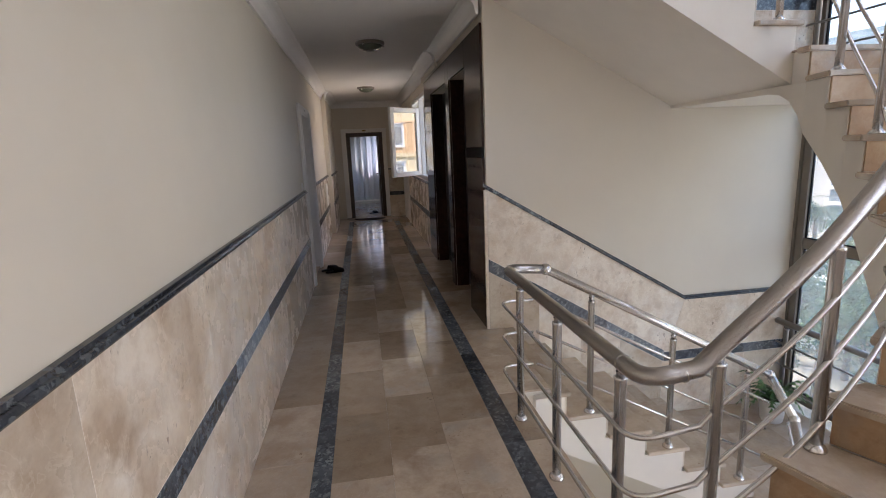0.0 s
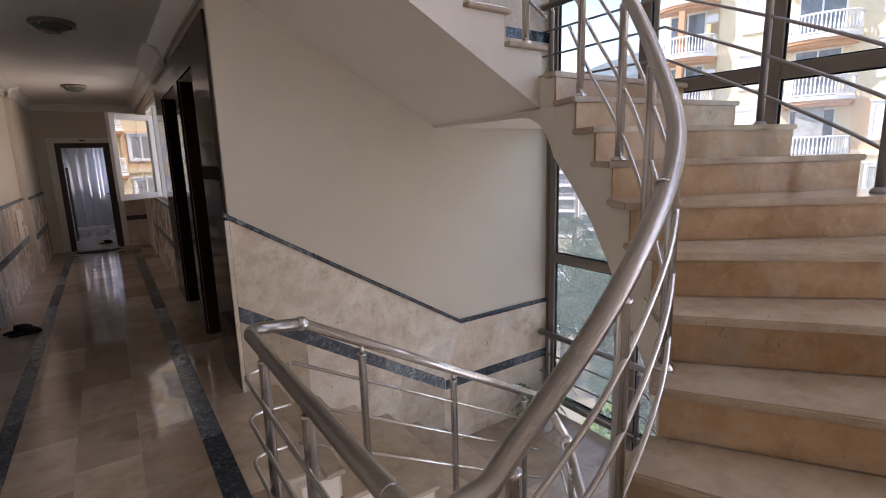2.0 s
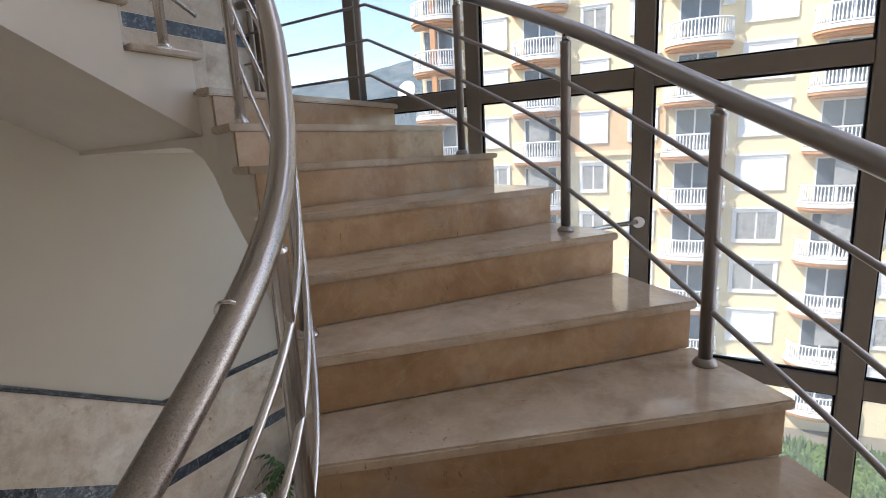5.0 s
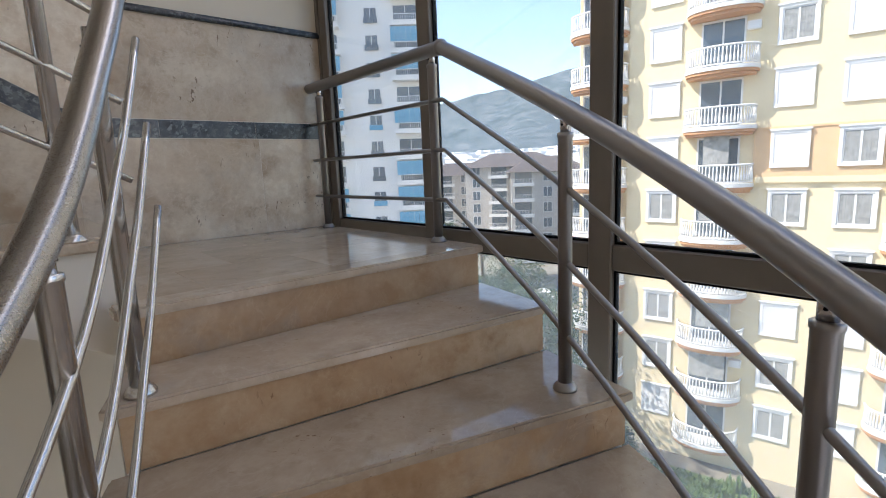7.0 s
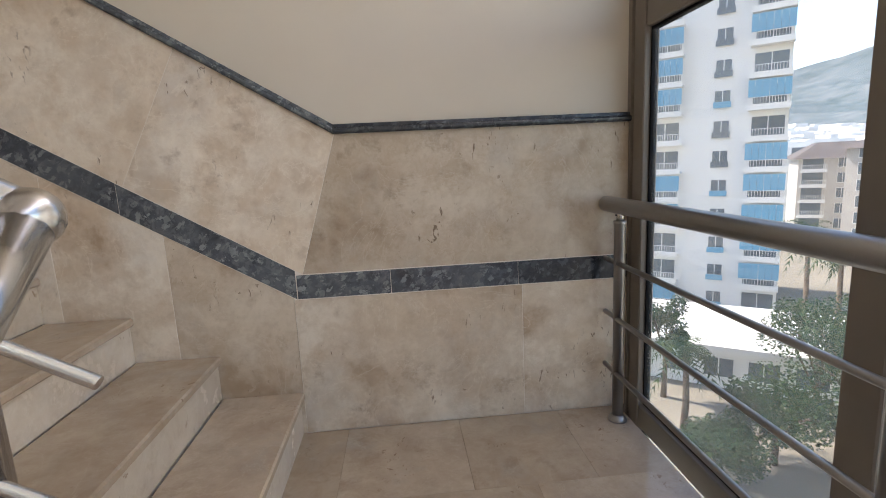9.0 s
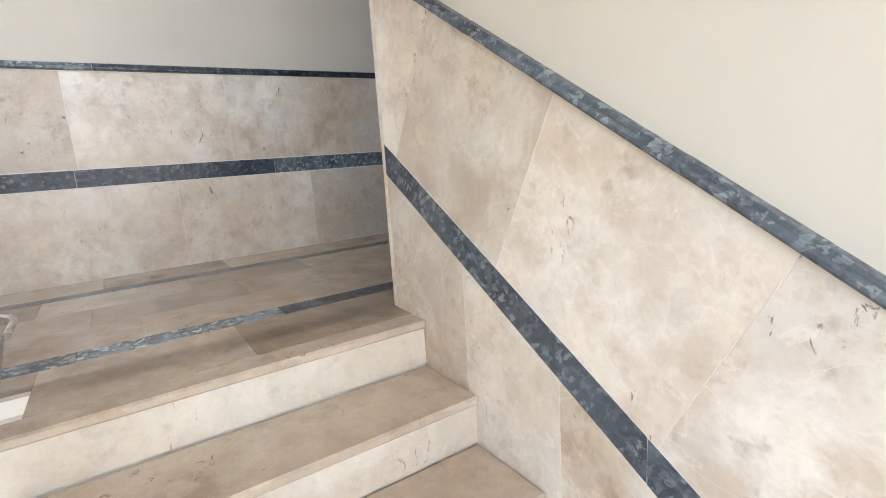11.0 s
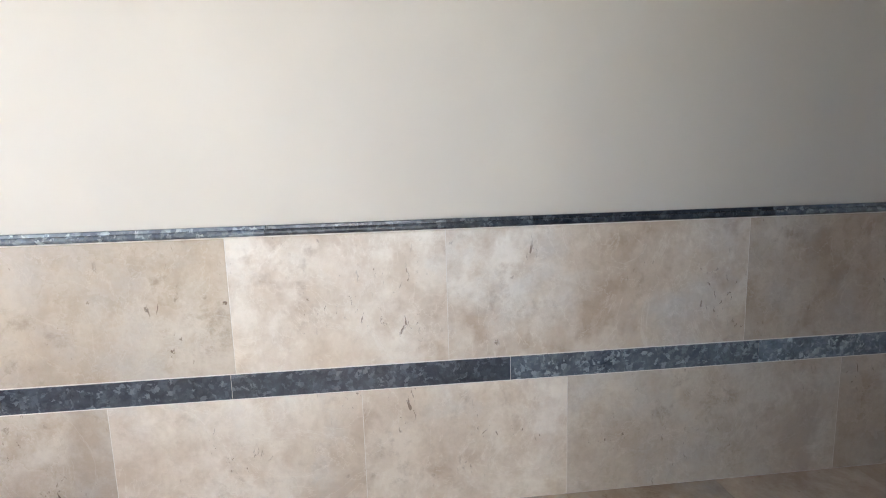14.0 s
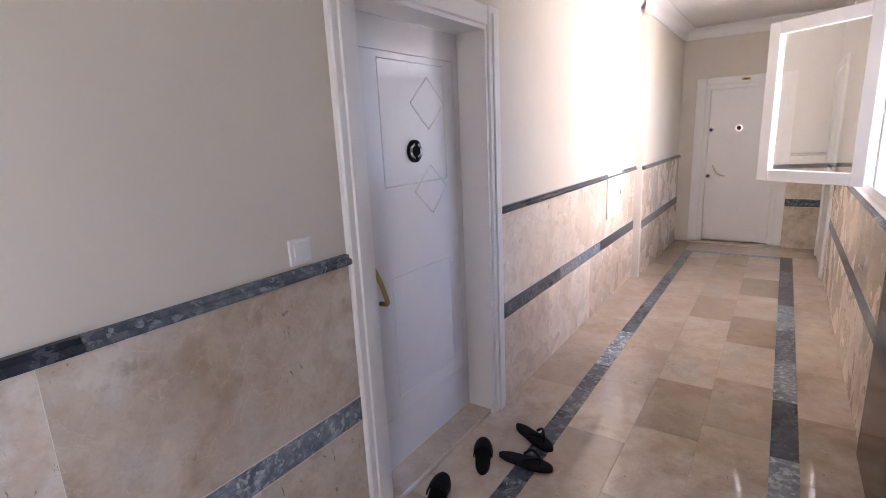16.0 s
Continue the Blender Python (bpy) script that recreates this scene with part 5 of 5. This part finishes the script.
wall_door(0.0, 5)
wall_door(STOREY, 6)
for _z in (0.0, STOREY):
    p_ = thing("door_plaque", "tiny brass plaque over the apartment door", "plaque", "door plaques")
    part("plate", box(XW + 0.0305, XW + 0.036, 7.43, 7.53, _z + 2.06, _z + 2.095, None, 0.002), M_WHITE, p_)
    part("bar", box(XW + 0.0362, XW + 0.0375, 7.45, 7.51, _z + 2.072, _z + 2.082), M_RUBBER, p_)
    q_ = thing("door_plaque", "tiny brass plaque over the apartment door", "plaque", "door plaques")
    part("plate", box(0.69, 0.78, YEND - 0.034, YEND - 0.0285, _z + 2.02, _z + 2.05, None, 0.002), M_BRASS, q_)
    part("bar", box(0.705, 0.765, YEND - 0.0355, YEND - 0.0342, _z + 2.03, _z + 2.04), M_RUBBER, q_)
side_door(0.0)
end_door(0.0, True)
side_door(STOREY)
end_door(STOREY, False)

# room behind the open door on the lower floor
rm = bmesh.new()
box(-1.2, 2.4, YEND + 0.2, 17.2, -0.22, -0.012, rm)
structure("room_floor", rm, M_FLOOR, "beige tiled floor of the flat beyond the door")
structure("room_ceiling", box(-1.2, 2.4, YEND + 0.2, 17.2, CEIL, CEIL + 0.1), M_CEIL, "white ceiling of the flat beyond the door")
structure("room_wall_west", box(-1.3, -1.2, YEND + 0.2, 17.2, -0.2, CEIL), M_CEIL, "pale wall of the flat beyond the door")
structure("room_wall_east", box(2.4, 2.5, YEND + 0.2, 17.2, -0.2, CEIL), M_CEIL, "pale wall of the flat beyond the door")
rw = bmesh.new()
box(-1.2, 0.75, 17.2, 17.35, -0.2, CEIL, rw)
box(1.75, 2.4, 17.2, 17.35, -0.2, CEIL, rw)
box(0.75, 1.75, 17.2, 17.35, -0.2, 0.95, rw)
box(0.75, 1.75, 17.2, 17.35, 2.2, CEIL, rw)
structure("room_wall_north", rw, M_CEIL, "pale wall with a window in the flat beyond the door")
structure("room_backing", box(-1.2, 2.4, YEND + 0.2, YEND + 0.35, STOREY - 0.2, 2 * STOREY + CEIL), M_CEIL, "wall behind the upper end door")
M_CURTAIN, _nd, _ln, _b = mat("white_sheer_curtain", 0.8, 0, (0.8, 0.8, 0.82))
_b.inputs["Transmission Weight"].default_value = 0.0
_tl = _nd.new("ShaderNodeBsdfTranslucent")
_tl.inputs[0].default_value = (0.85, 0.86, 0.9, 1)
_mx = _nd.new("ShaderNodeMixShader")
_mx.inputs[0].default_value = 0.55
_ln.new(_b.outputs[0], _mx.inputs[1])
_ln.new(_tl.outputs[0], _mx.inputs[2])
_ln.new(_mx.outputs[0], _nd["Material Output"].inputs["Surface"])


def curtain(x0, x1, y, z0, z1):
    bm = bmesh.new()
    n = 70
    top, bot = [], []
    for i in range(n + 1):
        u = i / n
        yy = y + 0.03 * math.sin(u * 60) + 0.012 * math.sin(u * 131 + 1)
        top.append(bm.verts.new((x0 + (x1 - x0) * u, yy, z1)))
        bot.append(bm.verts.new((x0 + (x1 - x0) * u, yy + 0.01 * math.sin(u * 33), z0)))
    for i in range(n):
        bm.faces.new((bot[i], bot[i + 1], top[i + 1], top[i]))
    ob = link("curtain", bm, M_CURTAIN, None, "", True)
    so = ob.modifiers.new("thick", 'SOLIDIFY')
    so.thickness = 0.003
    return tagged(ob, "white sheer curtain hanging before a bright window", "curtain")


curtain(0.0, 1.9, 17.0, 0.05, 2.55)
sh = thing("shelf_unit", "dark slim shelf rack with pale items in the flat", "shelf")
for px in (0.06, 0.34):
    part("upright", box(px, px + 0.03, 14.6, 14.63, 0, 1.55), M_WOOD, sh)
    part("upright", box(px, px + 0.03, 14.95, 14.98, 0, 1.55), M_WOOD, sh)
for k in range(5):
    part("shelf", box(0.06, 0.37, 14.6, 14.98, 0.25 + 0.3 * k, 0.27 + 0.3 * k), M_WOOD, sh)


# ---- corridor window ----
def corridor_window(z, free, hinge_y, top, n):
    w = tagged(new("window_%d" % n), "white corridor window with one sash swung open into the corridor", "window", "", "structure")
    y0, y1, a, b = WIN_Y[0], WIN_Y[1], z + WIN_Z[0], z + WIN_Z[1]
    f = bmesh.new()
    box(1.63, 1.70, y0, y0 + 0.06, a, b, f, 0.004)
    box(1.63, 1.70, y1 - 0.06, y1, a, b, f, 0.004)
    box(1.63, 1.70, y0 + 0.06, y1 - 0.06, a, a + 0.06, f, 0.004)
    box(1.63, 1.70, y0 + 0.06, y1 - 0.06, b - 0.06, b, f, 0.004)
    mid = 9.48
    box(1.63, 1.70, mid - 0.03, mid + 0.03, a + 0.06, b - 0.06, f, 0.004)
    part("window_frame", f, M_PLASTIC, w)
    pane = part("pane", box(1.66, 1.666, mid + 0.03, y1 - 0.06, a + 0.06, b - 0.06), M_GLASS, w)
    pane.visible_shadow = False
    part("window_sill", box(1.60, 1.66, y0 - 0.03, y1 + 0.03, a - 0.03, a - 0.001, None, 0.004), M_PLASTIC, w)
    # open sash, built along +u from the hinge and then turned
    H = Vector((1.60, hinge_y))
    F = Vector(free)
    d = (F - H).normalized()
    nrm = Vector((-d.y, d.x))
    L = (F - H).length

    def P(u, v, q):
        p = H + d * u + nrm * q
        return (p.x, p.y, v)

    def bar(u0, u1, v0, v1, bm):
        prism([(u0, v0), (u1, v0), (u1, v1), (u0, v1)], lambda u, v, q: P(u, v, q), -0.025, 0.025, 0.004, bm)
    sb = bmesh.new()
    za, zb = z + 1.13, z + top
    t = 0.075
    bar(0, t, za, zb, sb)
    bar(L - t, L, za, zb, sb)
    bar(t, L - t, za, za + t, sb)
    bar(t, L - t, zb - t, zb, sb)
    sash = part("open_sash", sb, M_PLASTIC, w, "white sash frame standing open")
    gp = part("sash_pane", prism([(t, za + t), (L - t, za + t), (L - t, zb - t), (t, zb - t)], lambda u, v, q: P(u, v, q), -0.004, 0.004), M_SASH, sash)
    gp.visible_shadow = False
    return w


corridor_window(0.0, (1.10, 8.95), 9.38, 2.21, 1)
corridor_window(STOREY, (1.055, 9.86), 9.48, 2.15, 2)


# ---- small fixtures ----
def ceiling_lamp(x, y, z):
    l = thing("ceiling_lamp", "round flush ceiling lamp with a ribbed glass bowl, unlit", "ceiling lamp", "corridor ceiling lamps", "", (x, y, z))
    part("rim", lathe([(0.15, 0), (0.155, -0.012), (0.15, -0.028), (0.128, -0.034), (0.126, -0.02), (0.10, 0.0)], 32), M_ALU, l)
    part("bowl", lathe([(0.127, -0.02), (0.12, -0.05), (0.095, -0.072), (0.05, -0.084), (0.004, -0.086)], 32), M_LAMPGLASS, l, "dark greenish glass bowl")
    for k in range(3):
        a = k * 2.094
        part("clip", box(0.125, 0.15, -0.012, 0.012, -0.05, -0.03, None, 0.003), M_STEEL, l).rotation_euler = (0, 0, a)
    return l


M_LAMPGLASS = mat("dark_green_lamp_glass", 0.2, 0, (0.10, 0.115, 0.085))[0]
for lv in (0, 1):
    ceiling_lamp(0.80, 6.62, lv * STOREY + CEIL)
    ceiling_lamp(0.80, 10.35, lv * STOREY + CEIL)


def light_switch(y, z, n=""):
    s = thing("light_switch", "small square white light switch on the cream wall", "light switch", "light switches")
    part("plate", box(XW + 0.0005, XW + 0.011, y - 0.042, y + 0.042, z - 0.042, z + 0.042, None, 0.003), M_PLASTIC, s)
    part("rocker", box(XW + 0.011, XW + 0.016, y - 0.028, y + 0.028, z - 0.028, z + 0.028, None, 0.002), M_PLASTIC, s)


light_switch(6.715, STOREY + 1.20)
light_switch(6.715, 1.20)
for z in (0.62, STOREY + 0.76):
    b = thing("service_box", "white flush service box cover on the corridor wall", "box")
    part("cover", box(XW + 0.0155, XW + 0.03, 9.98, 10.40, z, z + 0.40, None, 0.004), M_PLASTIC, b)
    part("latch", box(XW + 0.030, XW + 0.036, 10.34, 10.37, z + 0.18, z + 0.23, None, 0.002), M_STEEL, b)


def sole_outline(n=26, L=0.27, W=0.1, heel=0.075):
    pts = []
    for i in range(n):
        t = 2 * math.pi * i / n
        u = math.cos(t)
        w = (heel + (W - heel) * (u + 1) / 2) / 2
        waist = 1 - 0.18 * math.exp(-((u + 0.15) / 0.35) ** 2)
        pts.append((u * L / 2, math.sin(t) * w * waist))
    return pts


def flip_flop(x, y, z, a):
    f = thing("flip_flop", "black rubber flip-flop lying on the marble floor", "sandal", "sandals by the door", "", (x, y, z))
    f.rotation_euler = (0, 0, radians(a))
    sole = part("sole", prism(sole_outline(), lambda u, v, d: (u, v, d), 0, 0.022, 0.006), M_RUBBER, f)
    part("strap", tube(spline([(-0.02, 0.042, 0.018), (0.02, 0.04, 0.05), (0.07, 0.006, 0.045), (0.075, 0.0, 0.02)], 5), 0.007, 8), M_RUBBER, f)
    part("strap", tube(spline([(-0.02, -0.042, 0.018), (0.02, -0.04, 0.05), (0.07, -0.004, 0.045), (0.075, 0.0, 0.02)], 5), 0.007, 8), M_RUBBER, f)
    return f


def clog(x, y, z, a):
    f = thing("slipper", "black closed-toe slipper standing on the marble floor", "slipper", "slippers by the door", "", (x, y, z))
    f.rotation_euler = (0, 0, radians(a))
    part("sole", prism(sole_outline(26, 0.25, 0.1, 0.08), lambda u, v, d: (u, v, d), 0, 0.02, 0.004), M_RUBBER, f)
    bm = bmesh.new()
    rows = []
    for i in range(9):
        u = -0.02 + 0.14 * i / 8
        w = 0.048 * math.sqrt(max(0.02, 1 - ((u - 0.02) / 0.105) ** 2)) if u > 0.02 else 0.047
        h = 0.055 * math.sqrt(max(0.03, 1 - (max(0, u - 0.0) / 0.125) ** 2))
        rows.append([bm.verts.new((u, w * math.cos(math.pi * k / 8), 0.018 + h * math.sin(math.pi * k / 8))) for k in range(9)])
    for r0, r1 in zip(rows, rows[1:]):
        for k in range(8):
            bm.faces.new((r0[k], r0[k + 1], r1[k + 1], r1[k]))
    up = part("upper", bm, M_RUBBER, f, "", True)
    so = up.modifiers.new("thick", 'SOLIDIFY')
    so.thickness = 0.005
    return f


flip_flop(0.255, 7.81, STOREY, -25)
flip_flop(0.30, 7.61, STOREY, 4)
clog(0.11, 7.54, STOREY, 118)
clog(0.07, 7.21, STOREY, 108)
clog(0.10, 7.72, 0.0, 30)
clog(0.17, 7.58, 0.0, 12)
M_MAT = paint("dark_brown_coir", (0.03, 0.018, 0.014), 0.95, 0.3, 40)
tagged(link("door_mat", prism([(0.74 + 0.36 * math.cos(math.pi * i / 18), 12.80 - 0.32 * math.sin(math.pi * i / 18)) for i in range(19)], lambda u, v, d: (u, v, d), 0.0, 0.014, 0.004), M_MAT), "half-round dark brown door mat on the marble floor", "door mat")
clog(0.85, 13.75, 0.0, 20)

# potted fern on the lower half landing
M_LEAF = paint("fern_green", (0.05, 0.13, 0.03), 0.5, 0.35, 12)
M_POT = mat("white_plastic_pot", 0.4, 0, (0.72, 0.72, 0.70))[0]
M_SOIL = paint("dark_soil", (0.03, 0.02, 0.015), 0.95, 0.3, 30)


def fern(x, y, z):
    f = thing("potted_fern", "green leafy fern in a white pot on the landing", "potted plant", "", "", (x, y, z))
    part("pot", lathe([(0.085, 0), (0.09, 0.01), (0.115, 0.20), (0.12, 0.205), (0.12, 0.225), (0.108, 0.225), (0.10, 0.19), (0.02, 0.188)], 24), M_POT, f)
    part("soil", lathe([(0.10, 0.185), (0.10, 0.20), (0.02, 0.205)], 20), M_SOIL, f)
    rnd = random.Random(4)
    for i in range(30):
        a = i * 2.4 + rnd.uniform(-0.3, 0.3)
        L = rnd.uniform(0.22, 0.40)
        rise = rnd.uniform(0.06, 0.30)
        bm = bmesh.new()
        n = 9
        pts = []
        for k in range(n + 1):
            t = k / n
            pts.append(Vector((math.cos(a) * L * t, math.sin(a) * L * t, 0.19 + rise * math.sin(t * 2.2) - 0.12 * t * t)))
        side = Vector((-math.sin(a), math.cos(a), 0))
        for k in range(n):
            w = 0.034 * math.sin(math.pi * min(1, (k + 0.7) / n)) + 0.006
            for sgn in (-1, 1):
                p, q = pts[k], pts[k + 1]
                tip = (p + q) / 2 + side * sgn * w + Vector((0, 0, -0.012)) + (q - p) * 0.5
                v = [bm.verts.new(c) for c in (p, q, tip)]
                bm.faces.new(v)
        part("frond", bm, M_LEAF, f)
    return f


fern(4.17, 4.66, -STOREY + LAND)

# ---- corridor floor pieces ----
for lv in (0, 1):
    z, fl = lv * STOREY, floors[lv]

    def on_floor(u, v, d):
        return (u, v, z - 0.012 + d)
    ye = 12.31
    cols = [(0.362, 0.66), (0.66, 0.96), (0.96, 1.257)]
    for ci, (a, b) in enumerate(cols):
        ys = cuts_between(YS, ye, 0.60, 70 + lv * 7 + ci, 0.03)
        ys = [YS] + [y + (0.2 * ci) for y in ys[1:-1]] + [ye]
        for p, q in zip(ys, ys[1:]):
            tile([(a, p), (b, p), (b, q), (a, q)], on_floor, fl, M_FLOOR, 0.012, gap=0.0003)
    for a, b in ((0.265, 0.362), (1.257, 1.372)):
        ys = cuts_between(YS, ye + 0.09, 0.62, 90 + lv + int(a * 10), 0.1)
        for p, q in zip(ys, ys[1:]):
            tile([(a, p), (b, p), (b, q), (a, q)], on_floor, fl, M_DARK, 0.0122, "band_piece", gap=0.0006)
    tile([(0.362, ye), (1.257, ye), (1.257, ye + 0.09), (0.362, ye + 0.09)], on_floor, fl, M_DARK, 0.0122, "band_piece", gap=0.0006)
    ys = cuts_between(YS, YEND, 0.62, 120 + lv, 0.05)
    for p, q in zip(ys, ys[1:]):
        tile([(XW, p), (0.265, p), (0.265, q), (XW, q)], on_floor, fl, M_FLOOR, 0.012, gap=0.0003)
    ys = cuts_between(YS, 3.86, 0.62, 130 + lv, 0.05)
    for p, q in zip(ys, ys[1:]):
        tile([(1.372, p), (1.535, p), (1.535, q), (1.372, q)], on_floor, fl, M_FLOOR, 0.012, gap=0.0003)
    for p, q in ((3.86, 4.43), (4.43, YN)):
        tile([(1.372, p), (1.72, p), (1.72, q), (1.372, q)], on_floor, fl, M_FLOOR, 0.012, gap=0.0003)
    ys = cuts_between(YN, YEND, 0.62, 140 + lv, 0.05)
    for p, q in zip(ys, ys[1:]):
        tile([(1.372, p), (1.75, p), (1.75, q), (1.372, q)], on_floor, fl, M_FLOOR, 0.012, gap=0.0003)
    tile([(0.265, ye + 0.09), (1.372, ye + 0.09), (1.372, YEND), (0.265, YEND)], on_floor, fl, M_FLOOR, 0.012, gap=0.0003)
